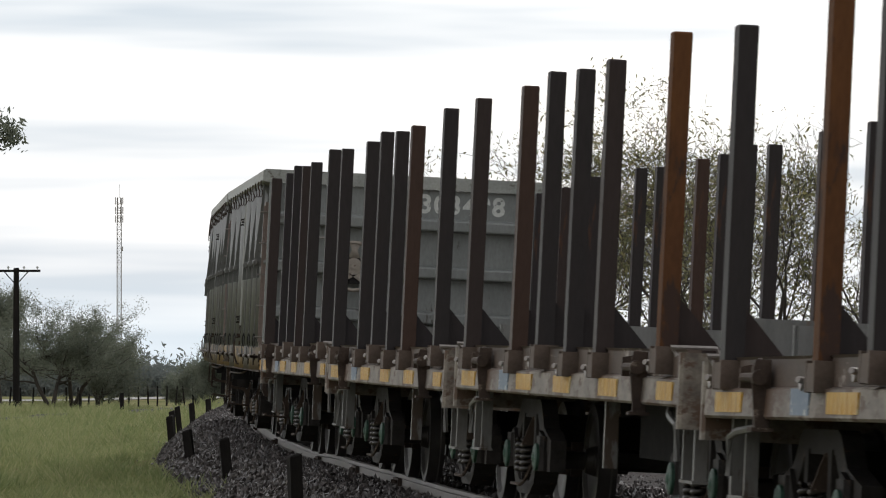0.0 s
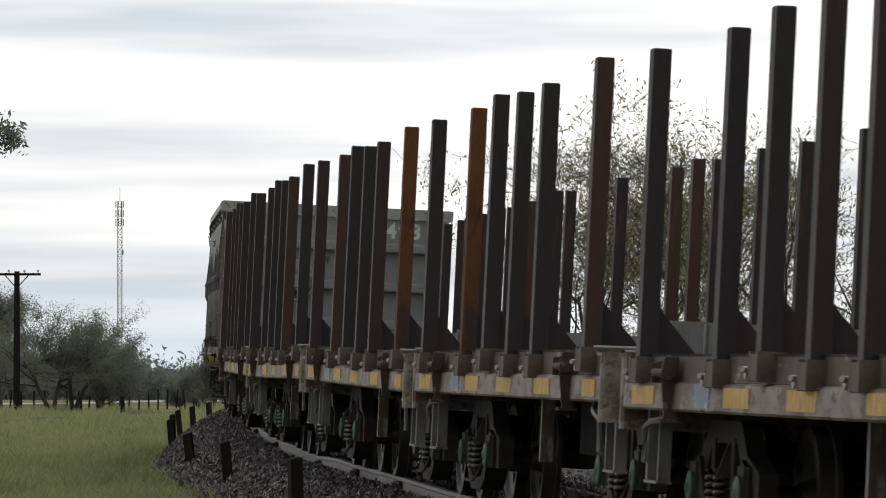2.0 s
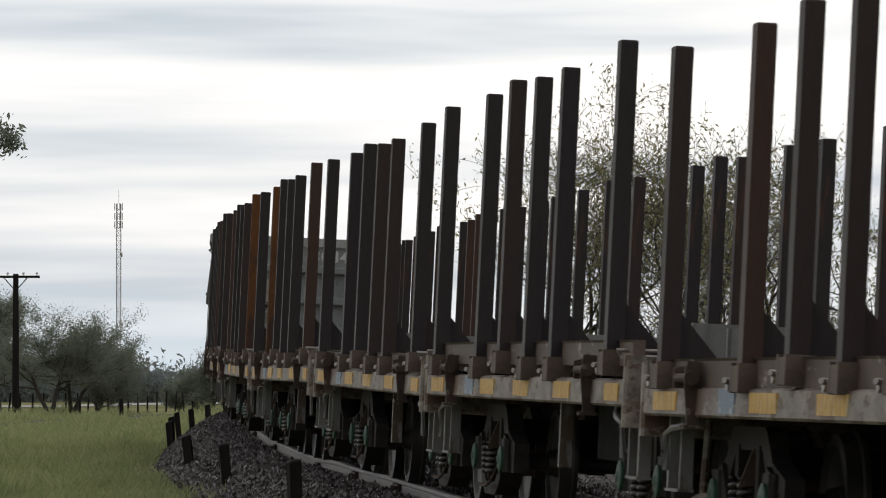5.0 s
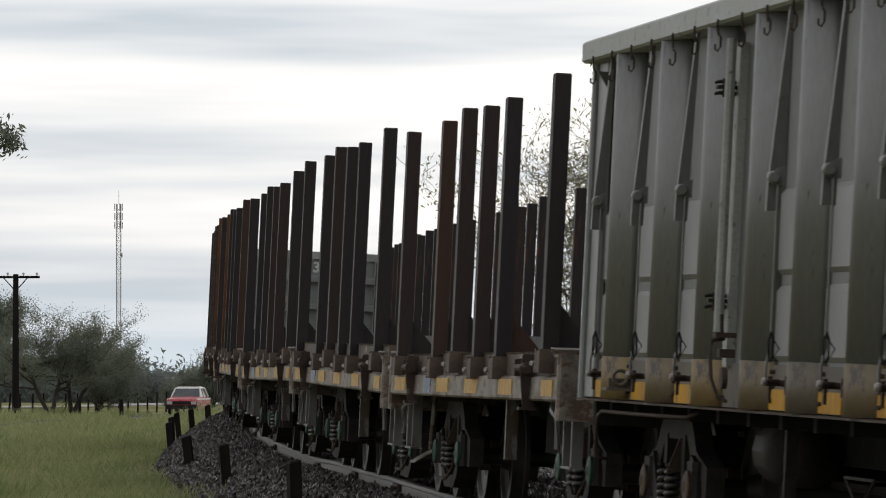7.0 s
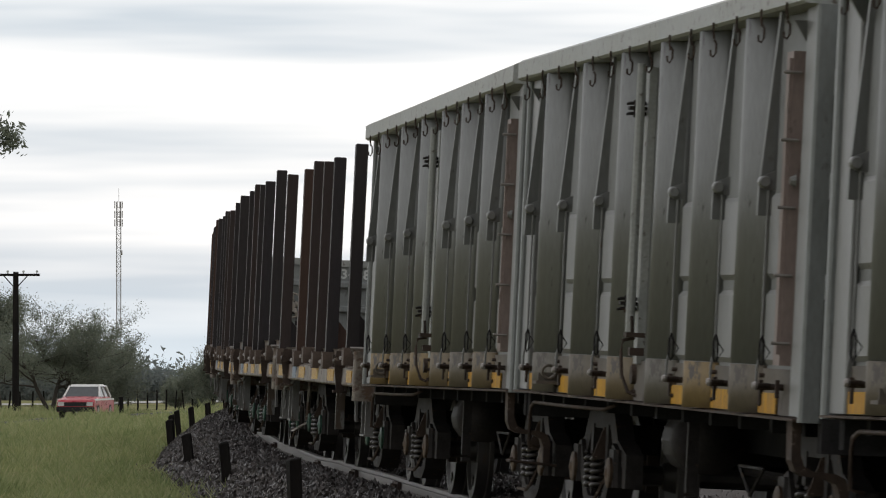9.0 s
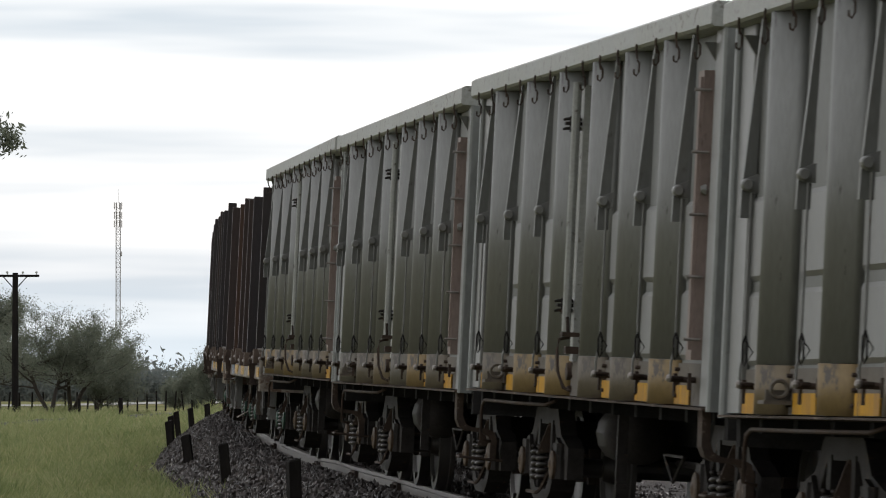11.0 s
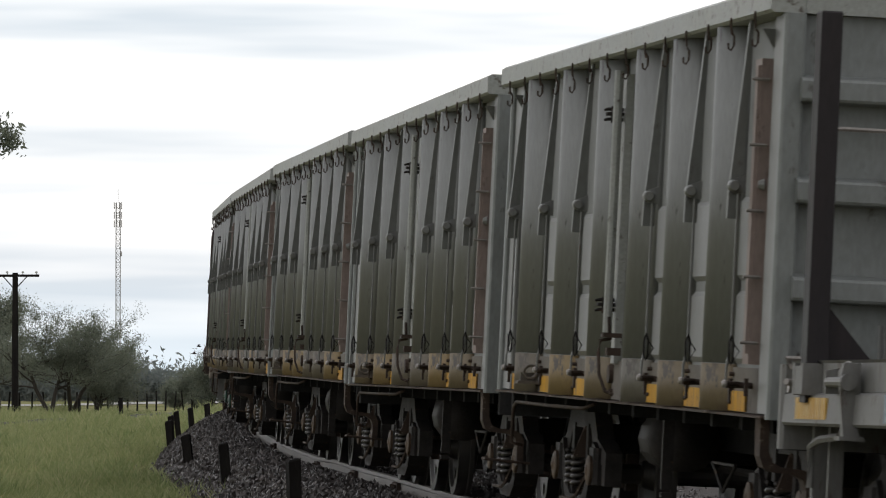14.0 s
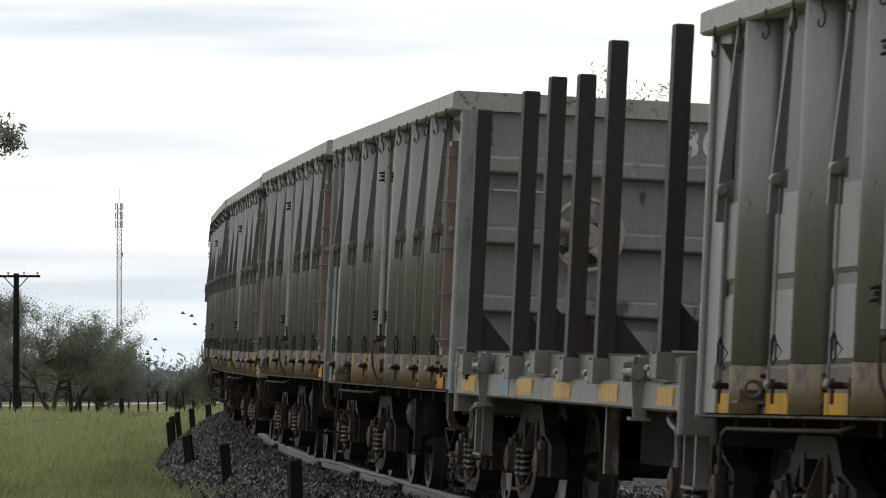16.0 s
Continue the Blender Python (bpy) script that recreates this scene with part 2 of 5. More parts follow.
def box(bm, x0, x1, y0, y1, z0, z1, c=0.0):
    """A box, its four upright edges cut by c."""
    if c <= 0:
        ring = [(x0, y0), (x1, y0), (x1, y1), (x0, y1)]
    else:
        ring = [(x0 + c, y0), (x1 - c, y0), (x1, y0 + c), (x1, y1 - c), (x1 - c, y1), (x0 + c, y1), (x0, y1 - c), (x0, y0 + c)]
    hull(bm, [[(x, y, z) for x, y in ring] for z in (z0, z1)])


def tube(bm, points, r, n=8, caps=True):
    """A round bar along points; r may be one radius or one for each point."""
    pts = [Vector(p) for p in points]
    rs = r if isinstance(r, (list, tuple)) else [r] * len(pts)
    rings = []
    for i, p in enumerate(pts):
        d = (pts[min(i + 1, len(pts) - 1)] - pts[max(i - 1, 0)]).normalized()
        u = d.cross(Vector((0, 0, 1)) if abs(d.z) < 0.9 else Vector((1, 0, 0))).normalized()
        w = d.cross(u)
        rings.append([p + (u * math.cos(2 * math.pi * k / n) + w * math.sin(2 * math.pi * k / n)) * rs[i] for k in range(n)])
    hull(bm, rings, caps=caps)


def extrude_y(bm, outline, y0, y1):
    hull(bm, [[(x, y, z) for x, z in outline] for y in (y0, y1)])


def extrude_x(bm, outline, x0, x1):
    hull(bm, [[(x, y, z) for y, z in outline] for x in (x0, x1)])


def disc_x(bm, x0, x1, y, z, r, n=20):
    extrude_x(bm, [(y + r * math.cos(2 * math.pi * k / n), z + r * math.sin(2 * math.pi * k / n)) for k in range(n)], x0, x1)


def lathe_x(bm, profile, n=28):
    """A body turned round the x axis from (x, radius) pairs."""
    hull(bm, [[(x, r * math.cos(2 * math.pi * k / n), r * math.sin(2 * math.pi * k / n)) for k in range(n)] for x, r in profile])


def thing(name, label, category, group="", kind=""):
    return tagged(new(name), label, category, group, kind)


def smooth(ob):
    for p in ob.data.polygons:
        p.use_smooth = True
    return ob


def lettering(name, text, size, mat, parent, m, label=""):
    cu = bpy.data.curves.new(name, "FONT")
    cu.body, cu.size, cu.extrude, cu.align_x = text, size, 0.002, "CENTER"
    cu.offset, cu.space_character = size * 0.03, 1.15
    tmp = bpy.data.objects.new(name, cu)
    scene.collection.objects.link(tmp)
    bpy.context.view_layer.update()
    me = bpy.data.meshes.new_from_object(tmp.evaluated_get(bpy.context.evaluated_depsgraph_get()))
    bpy.data.objects.remove(tmp)
    me.materials.clear()
    me.materials.append(mat)
    ob = new(name, me)
    ob.parent, ob.matrix_basis = parent, m
    return tagged(ob, label)


# ---- the line ----
TURN0, CURVE, SIDE0 = 0.1363, 1.3557e-3, Vector((2.2749, 29.0))
SPEED, SLOWING, PITCH, FIRST = 7.3096, 0.0124, 11.58, 18.4
CENTRE, CANT = 1.5195, 0.0486
SHOULDER = 0.165   # the ballast reaches this much further out on the outer side
LEVEL = ((-12, 0.03), (-8, 0.05), (-4, 0.05), (-2, 0.045), (0, 0.014), (2, -0.005), (4, -0.017), (6, -0.001), (8, 0.025), (10, 0.035), (14, 0.038),
         (16, 0.035), (18, 0.022), (20, 0.012), (22, 0.008), (25, 0.012), (28, 0.025), (31, 0.038), (36, 0.036), (38.5, 0.042), (40, 0.028), (42, 0.006),
         (44, 0.010), (48, 0.020), (52, 0.015), (57, 0.035), (80, 0.02))


def level(s):
    """The worn track's dips and humps, s metres along."""
    return float(np.interp(s, [a for a, b in LEVEL], [b for a, b in LEVEL]))


def line(s, right=0.0):
    """The track's centre line s metres along, moved to the right; and its turn to the left."""
    h = TURN0 - CURVE * s
    x = SIDE0.x - (math.cos(h) - math.cos(TURN0)) / CURVE + math.cos(h) * (CENTRE + right)
    y = SIDE0.y - (math.sin(h) - math.sin(TURN0)) / CURVE + math.sin(h) * (CENTRE + right)
    return x, y, h


def on_line(s, half=0.0):
    """A place on the track; with half, that of a wagon carried by two bogies so far before and behind its middle."""
    x, y, h = line(s)
    a, b = level(s - half), level(s + half)
    pitch = math.atan2(b - a, 2 * half) if half else 0.0
    return (pose(x, y, (a + b) / 2 - 0.75 * CANT) @ Matrix.Rotation(h, 4, "Z") @ Matrix.Rotation(pitch, 4, "X") @ Matrix.Rotation(CANT, 4, "Y"))


CX, CY = SIDE0.x + math.cos(TURN0) / CURVE, SIDE0.y + math.sin(TURN0) / CURVE
RADIUS = 1 / CURVE - CENTRE + SHOULDER


def outside(x, y):
    """Metres to the outer (left) side of the track's centre line."""
    return math.hypot(x - CX, y - CY) - RADIUS


def terrain(x, y):
    plain = EYE.z - 1.6 - 0.0067 * max(y, 0) + 0.10 * noise.noise((x * 0.12, y * 0.05, 0.0)) + 0.04 * noise.noise((x * 0.6, y * 0.3, 4.0))
    d = outside(x, y)
    if -30 < d < 30 and y < 400:
        k = min(1.0, max(0.0, (abs(d) - 1.9) / 3.4))
        k = k * k * (3 - 2 * k)
        bank = -0.62 - 0.0025 * max(y - 60, 0) + (0.13 * min(1.0, max(0.0, (90 - y) / 14)) if d > 0 else 0.0)
        return bank * (1 - k) + plain * k
    return plain


# ---- ground ----
def spaced(a, b, fine, far, grow=1.18):
    """Grid lines: fine from a to b, then wider and wider out to far on both sides."""
    mid = list(np.arange(a, b, fine))
    up, step = [b], fine
    while up[-1] < far:
        step *= grow
        up.append(up[-1] + step)
    down, step = [a - fine], fine
    while down[-1] > -far:
        step *= grow
        down.append(down[-1] - step)
    return down[::-1] + mid + up


def build_ground():
    xs = [x for x in spaced(-28, 14, 0.7, 3000)]
    ys = [y for y in spaced(20, 330, 1.6, 4500, 1.12) if y > -600]
    verts = [(x, y, terrain(x, y)) for y in ys for x in xs]
    w = len(xs)
    faces = [(j * w + i, j * w + i + 1, (j + 1) * w + i + 1, (j + 1) * w + i) for j in range(len(ys) - 1) for i in range(w - 1)]
    me = bpy.data.meshes.new("ground")
    me.from_pydata(verts, [], faces)
    me.materials.append(SOIL)
    tagged(smooth(new("ground", me)), "wide grassy ground falling away from the railway", "ground", kind="structure")


PROFILE = ((-2.615, -0.95), (-2.245, -0.56), (-1.715, -0.17), (-1.0, -0.125), (-0.6, -0.15), (0.2, -0.055), (0.66, -0.012), (0.9, -0.012), (1.75, -0.10), (6.0, -0.42), (9.0, -1.3))


def bed(right):
    for (a, za), (b, zb) in zip(PROFILE, PROFILE[1:]):
        if a <= right <= b:
            return za + (zb - za) * (right - a) / (b - a)
    return -0.9


def lift(right):
    return 0.004 - CANT * (max(right, -1.6) + 0.75) * (1.0 if right < 2 else max(0.0, 1 - (right - 2) / 4))


def strip(name, mat, parent, lateral, s0, s1, step, label="", wave=0.0):
    """Sweeps a cross-section of (right, height) along the track."""
    bm = bmesh.new()
    rings = []
    for s in np.arange(s0, s1 + step / 2, step):
        ring = []
        for r, z in lateral:
            x, y, h = line(s, r)
            ring.append((x, y, z + lift(r) + level(s) + wave * noise.noise((s * 0.45, r, 7))))
        rings.append(ring)
    hull(bm, rings, closed=wave > 0.0, caps=wave > 0.0)
    return part(name, bm, mat, parent, label)


def build_track():
    rng = random.Random(5)
    ballast = strip("ballast", BALLAST, None, PROFILE[::-1], -60, 300, 2.0)
    tagged(ballast, "dark wet crushed-stone ballast shoulder under the track", "ballast", kind="structure")
    track = thing("railway_track", "worn curving railway track with sagging steel rails", "railway track", kind="structure")
    head = ((-0.036, 0.0), (0.036, 0.0), (0.036, -0.035), (0.009, -0.05), (0.009, -0.115), (0.065, -0.135), (0.065, -0.15),
            (-0.065, -0.15), (-0.065, -0.135), (-0.009, -0.115), (-0.009, -0.05), (-0.036, -0.035))
    for side in (-0.75, 0.75):
        strip("rail", RAIL, track, [(side + a, b) for a, b in head], -60, 260, 1.0, "grey steel rail with a worn head", wave=0.008)
    bm = bmesh.new()
    box(bm, -1.3, 1.3, -0.12, 0.12, -0.29, -0.155, 0.02)
    tie = part("sleeper", bm, TIMBER, track, "dark timber sleeper")
    tie.matrix_basis = on_line(-20) @ pose(0, 0, 0)
    for i in range(1, 260):
        again(tie, on_line(-20 + i * 0.62) @ pose(rng.uniform(-0.04, 0.04), 0, rng.uniform(-0.01, 0.0), 0, 0, rng.uniform(-1.5, 1.5)))
    bm = bmesh.new()
    box(bm, -0.05, -0.012, -0.3, 0.3, -0.12, -0.045)
    for y in (-0.22, -0.08, 0.08, 0.22):
        disc_x(bm, -0.075, -0.05, y, -0.083, 0.02, 6)
    plate = part("fishplate", bm, RUSTY, track, "bolted rail joint plate")
    plate.matrix_basis = on_line(6) @ pose(-0.75, 0, 0)
    for s in (18, 30, 35.5, 42, 54, 66, 78):
        again(plate, on_line(s) @ pose(-0.75, 0, 0))
    # crushed stone
    base = [Vector(v).normalized() for v in ((1, 0, 0), (-1, 0, 0), (0, 1, 0), (0, -1, 0), (0, 0, 1), (0, 0, -1))]
    tri = ((0, 2, 4), (2, 1, 4), (1, 3, 4), (3, 0, 4), (2, 0, 5), (1, 2, 5), (3, 1, 5), (0, 3, 5))
    verts, faces = [], []
    for k in range(42000):
        if k < 29000:
            s, r = 18 + 110 * rng.random(), -0.88 - 1.48 * rng.random() ** 0.9 - (0.7 * rng.random() ** 2 if k % 14 == 0 else 0.0)
        else:
            s, r = 2 + 50 * rng.random(), -0.6 + 4.2 * rng.random()
        if abs(r + 0.75) < 0.1 or abs(r - 0.75) < 0.1:
            continue
        x, y, h = line(s, r)
        if terrain(x, y) > bed(r) + lift(r) + level(s) + 0.01 and rng.random() < 0.6:
            continue
        size = rng.uniform(0.02, 0.05)
        turn = Euler((rng.uniform(0, 6), rng.uniform(0, 6), rng.uniform(0, 6))).to_matrix()
        sx, sy, sz = rng.uniform(0.6, 1.5), rng.uniform(0.6, 1.2), rng.uniform(0.3, 0.7)
        o = len(verts)
        c = Vector((x, y, max(bed(r) + lift(r) + level(s), terrain(x, y)) + rng.uniform(0.0, 0.03)))
        verts += [c + turn @ Vector((v.x * sx, v.y * sy, v.z * sz)) * size * rng.uniform(0.8, 1.2) for v in base]
        faces += [(a + o, b + o, d + o) for a, b, d in tri]
    me = bpy.data.meshes.new("ballast_stones")
    me.from_pydata(verts, [], faces)
    me.materials.append(STONE)
    tagged(new("ballast_stones", me), "loose dark crushed stones lying on the ballast", "stones", kind="stuff")


def build_marker_posts():
    rng = random.Random(8)
    bm = bmesh.new()
    hull(bm, [[(-0.06, -0.06, -0.25), (0.06, -0.055, -0.25), (0.055, 0.06, -0.25), (-0.06, 0.05, -0.25)],
              [(-0.06, -0.06, 0.38), (0.058, -0.06, 0.40), (0.06, 0.058, 0.41), (-0.058, 0.06, 0.385)],
              [(-0.045, -0.045, 0.40), (0.045, -0.045, 0.415), (0.045, 0.045, 0.425), (-0.045, 0.045, 0.40)]])
    first = None
    for px, py, d, lean in ((522, 890, -1.50, 1), (401, 846, -1.58, 5), (336, 822, -1.68, 8), (303, 785, -1.80, 4), (305, 772, -1.88, 3),
                            (316, 762, -1.88, 6), (340, 754, -1.88, 4), (369, 745, -1.88, 4), (401, 737, -1.85, 5)):
        y = -d * F / (py - 609.27)
        m = pose((px - 784) / F * y, y, EYE.z + d, rng.uniform(-4, 4), -lean, rng.uniform(-20, 20))
        if first is None:
            first = tagged(part("marker_post", bm, TIMBER), "short black tarred timber post leaning in the ballast", "post", "posts beside the track")
            first.matrix_basis = m
        else:
            copy_thing(first, m)


# ---- plants ----
def grow(rng, start, aim_, length, radius, levels, tubes, twigs, wander=0.25, droop=0.0, kids=(3, 5)):
    """A branch that wanders along aim_, and its own branches."""
    p, d = Vector(start), Vector(aim_).normalized()
    n = 5
    pts, rs = [p.copy()], [radius]
    for i in range(n):
        d = (d + Vector((rng.uniform(-1, 1), rng.uniform(-1, 1), rng.uniform(-0.7, 0.9) - droop)) * wander).normalized()
        p = p + d * length / n
        pts.append(p.copy())
        rs.append(max(0.004, radius * (1 - 0.75 * (i + 1) / n)))
    tubes.append((pts, rs))
    if levels == 0:
        twigs.append(pts)
        return
    for k in range(rng.randint(*kids)):
        i = rng.randint(1, n)
        out_ = Vector((rng.uniform(-1, 1), rng.uniform(-1, 1), rng.uniform(-0.15, 0.8)))
        grow(rng, pts[i], d * 0.6 + out_, length * rng.uniform(0.45, 0.72), rs[i] * 0.62, levels - 1, tubes, twigs, wander, droop, kids)
    twigs.append(pts[2:])


def leaves_mesh(name, spots, rng, size, mat, parent, label="", kind=""):
    verts, faces = [], []
    for c in spots:
        a = Vector((rng.gauss(0, 1), rng.gauss(0, 1), rng.gauss(0, 1) - 0.4)).normalized()
        b = a.cross(Vector((rng.gauss(0, 1), rng.gauss(0, 1), rng.gauss(0, 1)))).normalized()
        s = size * rng.uniform(0.6, 1.35)
        o = len(verts)
        verts += [c - a * s, c + b * s * 0.34 - a * s * 0.1, c + a * s, c - b * s * 0.34 - a * s * 0.1]
        faces.append((o, o + 1, o + 2, o + 3))
    me = bpy.data.meshes.new(name)
    me.from_pydata(verts, [], faces)
    me.materials.append(mat)
    ob = new(name, me)
    ob.parent = parent
    return tagged(ob, label, kind=kind)


def tree(name, label, x, y, height, seed, leaf, count, size, trunk_r=0.13, stems=1, spread=0.5, levels=3, scatter=0.16, bare=0.25, group=""):
    rng = random.Random(seed)
    root = thing(name, label, "bush" if "bush" in name else "tree", group)
    root.location = (x, y, terrain(x, y) - 0.05)
    tubes, twigs = [], []
    for k in range(stems):
        a = rng.uniform(0, 6.28)
        lean_ = Vector((math.cos(a) * spread * 0.5, math.sin(a) * spread * 0.5, 1)) if stems > 1 else Vector((rng.uniform(-0.15, 0.15), 0, 1))
        top = height * rng.uniform(0.42, 0.55)
        pts = [Vector((0, 0, 0)), lean_ * top * bare, lean_ * top * (bare + 1) / 2 + Vector((rng.uniform(-0.2, 0.2), 0, 0)), lean_ * top]
        rs = [trunk_r * 1.25, trunk_r, trunk_r * 0.85, trunk_r * 0.62]
        tubes.append((pts, rs))
        for j in range(rng.randint(6, 8)):
            f = rng.uniform(bare, 1.0)
            p = lean_ * top * f
            b = rng.uniform(0, 6.28)
            grow(rng, p, (math.cos(b) * (0.5 + spread), math.sin(b) * (0.5 + spread), rng.uniform(0.55, 1.5) if spread < 0.8 else rng.uniform(0.25, 1.0)),
                 height * rng.uniform(0.30, 0.42) * (1.0 if spread < 0.8 else 1.25), trunk_r * 0.5, levels - 1, tubes, twigs)
    far_up = max(q.z for t in twigs for q in t)
    k = height / far_up
    bm = bmesh.new()
    for pts, rs in tubes:
        tube(bm, [(q.x, q.y, q.z * k) for q in pts], rs, 6 if rs[0] > 0.05 else 4, caps=False)
    smooth(part("trunk", bm, BARK, root, "dark bare trunk and branches"))
    spots = []
    for i in range(count):
        t = twigs[rng.randrange(len(twigs))]
        q = t[rng.randrange(len(t))]
        c = Vector((q.x, q.y, q.z * k)) + Vector((rng.gauss(0, scatter), rng.gauss(0, scatter), rng.gauss(0, scatter)))
        if c.z > 0.15:
            spots.append(c)
    leaves_mesh("crown", spots, rng, size, leaf, root, "small scattered leaves")
    return root


def build_plants():
    for x, y, hgt, seed, n in ((2.95, 125, 8.5, 21, 12000), (6.5, 112, 6.7, 12, 5500), (8.3, 112, 6.5, 35, 5000), (5.4, 118, 6.9, 44, 5000), (4.5, 122, 8.4, 49, 12000)):
        tree("tree", "slender tree with thin tangled branches and sparse small leaves", x, y, hgt, seed, LEAF, n, 0.05, 0.06, 2, 0.2, 4, 0.12, 0.2,
             "trees behind the train")
    for x, y, hgt, seed in ((3.3, 104, 2.6, 51), (4.6, 103, 2.4, 52), (6.2, 103, 2.2, 53), (8.0, 104, 2.4, 54), (9.8, 103, 2.4, 55)):
        tree("bush", "dense dark green bush below the trees", x, y, hgt, seed, LEAF, 1900, 0.06, 0.04, 3, 0.7, 3, 0.22, 0.1, "bushes behind the train")
    # The roadside trees and bushes carry their haze in the leaf colour.
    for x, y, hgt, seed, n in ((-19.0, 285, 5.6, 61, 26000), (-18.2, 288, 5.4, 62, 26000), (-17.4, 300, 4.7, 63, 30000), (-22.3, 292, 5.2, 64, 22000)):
        tree("tree", "bushy dark tree with a forked trunk beside the road", x, y, hgt, seed, LEAF_HAZED, n, 0.05, 0.10, 2, 1.0, 3, 0.15, 0.5, "trees by the road")
    tree("tree", "tall dark rounded tree behind the roadside trees", -24.2, 320, 7.4, 65, LEAF_HAZED, 26000, 0.07, 0.2, 1, 0.3, 3, 0.22, 0.3)
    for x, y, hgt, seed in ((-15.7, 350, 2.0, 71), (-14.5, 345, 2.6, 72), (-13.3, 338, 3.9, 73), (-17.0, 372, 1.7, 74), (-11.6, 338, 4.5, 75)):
        tree("bush", "rounded green roadside bush", x, y, hgt, seed, LEAF_HAZED, 20000, 0.055, 0.06, 3, 0.6, 3, 0.18, 0.1, "bushes by the road")
    tree("tree", "low dense dark tree among the roadside trees", -17.4, 296, 3.6, 66, LEAF_HAZED, 32000, 0.05, 0.08, 3, 0.9, 3, 0.2, 0.25)
    # a branch that hangs in from a tree beside the line
    rng = random.Random(3)
    root = thing("tree", "tall leafy tree with an outlying branch", "tree")
    root.location = (-13.2, 120, terrain(-13.2, 120))
    bm = bmesh.new()
    tube(bm, [(0, 0, 0), (0.1, 0, 3), (0, 0, 6), (-0.3, 0, 9)], [0.28, 0.24, 0.18, 0.08], 8)
    tube(bm, [(0.05, 0, 4.6), (1.6, 0.1, 5.8), (3.2, 0.1, 6.35), (4.3, 0, 6.45)], [0.12, 0.08, 0.04, 0.01], 6)
    tube(bm, [(0.05, 0, 4.0), (1.8, 0.1, 4.6), (3.3, 0.1, 4.95), (4.02, 0, 5.05)], [0.1, 0.06, 0.03, 0.006], 6)
    tube(bm, [(0, 0, 6.0), (-1.5, 0.1, 8.2), (-2.0, 0.1, 9)], [0.12, 0.06, 0.01], 6)
    part("trunk", bm, BARK, root)
    spots = [Vector((4.36 + rng.gauss(0, 0.16), rng.gauss(0, 0.2), 6.5 + rng.gauss(0, 0.14))) for k in range(260)]
    spots += [Vector((4.15 + rng.gauss(0, 0.14), rng.gauss(0, 0.2), 6.72 + rng.gauss(0, 0.13))) for k in range(130)]
    spots += [Vector((3.6 + rng.gauss(0, 0.3), rng.gauss(0, 0.2), 6.45 + rng.gauss(0, 0.18))) for k in range(240)]
    for cx, cy, cz, r, n in ((0, 0, 8.6, 1.3, 2500), (-1.5, 0.5, 8.0, 1.2, 2500), (1.6, 0, 7.2, 0.8, 1200), (-0.5, -1, 6.6, 1.1, 1600)):
        for k in range(n):
            d = Vector((rng.gauss(0, 1), rng.gauss(0, 1), rng.gauss(0, 1))).normalized() * r * rng.random() ** 0.4
            if cx + d.x < 3.0:
                spots.append(Vector((cx, cy, cz)) + d)
    leaves_mesh("crown", spots, rng, 0.075, LEAF_HAZED, root)
    # far woods, their haze put into the blue-grey leaf colour
    rng = random.Random(9)
    spots = []
    for k in range(150):
        y = rng.uniform(530, 660)
        cx = rng.uniform(-62, 40)
        r = rng.uniform(1.3, 2.3)
        for i in range(260):
            d = Vector((rng.gauss(0, 1) * 1.5, rng.gauss(0, 1), rng.gauss(0, 1))) * r * 0.5
            spots.append(Vector((cx, y, terrain(cx, y) + r * 0.9)) + d)
    for k in range(150):
        y = rng.uniform(508, 530)
        cx = rng.uniform(-50, -27) if k < 110 else rng.uniform(-27, -15)
        r = rng.uniform(1.5, 2.3) if k < 110 else rng.uniform(0.9, 1.5)
        for i in range(220):
            d = Vector((rng.gauss(0, 1) * 1.4, rng.gauss(0, 1), rng.gauss(0, 1))) * r * 0.5
            spots.append(Vector((cx, y, terrain(cx, y) + r * 0.9)) + d)
    leaves_mesh("far_woods", spots, rng, 0.30, LEAF_FAR_HAZED, None, "far line of woods on the plain, paled with painted haze", "stuff")["category"] = "woods"
    # grass
    verts, faces = [], []
    rng = random.Random(14)
    for k in range(250000):
        y = 62 + 240 * rng.random() ** 1.6
        x = -0.028 * y - rng.random() * (0.062 * y)
        d = outside(x, y)
        if d < 2.02 - 0.26 * min(1.0, max(0.0, (90 - y) / 14)) + 0.6 * noise.noise((x, y * 0.3, 3)) or road_gap(x, y):
            continue
        patch = noise.noise((x * 0.9, y * 0.16, 9.0)) + 0.5 * noise.noise((x * 2.6, y * 0.6, 2.0))
        if rng.random() < 0.85 * min(1.0, max(0.0, (-0.08 - patch) * 3)) or rng.random() < 0.8 * max(0.0, 1 - (d - 1.9) / 1.1):
            continue
        tall = max(0.2, 0.75 + 2.0 * noise.noise((x * 0.55, y * 0.14, 1.0)) + 1.3 * noise.noise((x * 1.9, y * 0.6, 5.0)))
        hgt = rng.uniform(0.05, 0.15) * tall * (1.0 + y / 220)
        a = rng.uniform(0, 6.28)
        w = 0.012 + 0.00010 * y
        z = terrain(x, y) - 0.01
        o = len(verts)
        verts += [(x - w * math.cos(a), y - w * math.sin(a), z), (x + w * math.cos(a), y + w * math.sin(a), z),
                  (x + rng.uniform(-1.0, 1.0) * hgt, y + rng.uniform(-1.0, 1.0) * hgt, z + hgt)]
        faces.append((o, o + 1, o + 2))
    me = bpy.data.meshes.new("grass")
    me.from_pydata(verts, [], faces)
    me.materials.append(BLADE)
    tagged(new("grass", me), "uneven green and straw-coloured grass beside the ballast", "grass", kind="stuff")


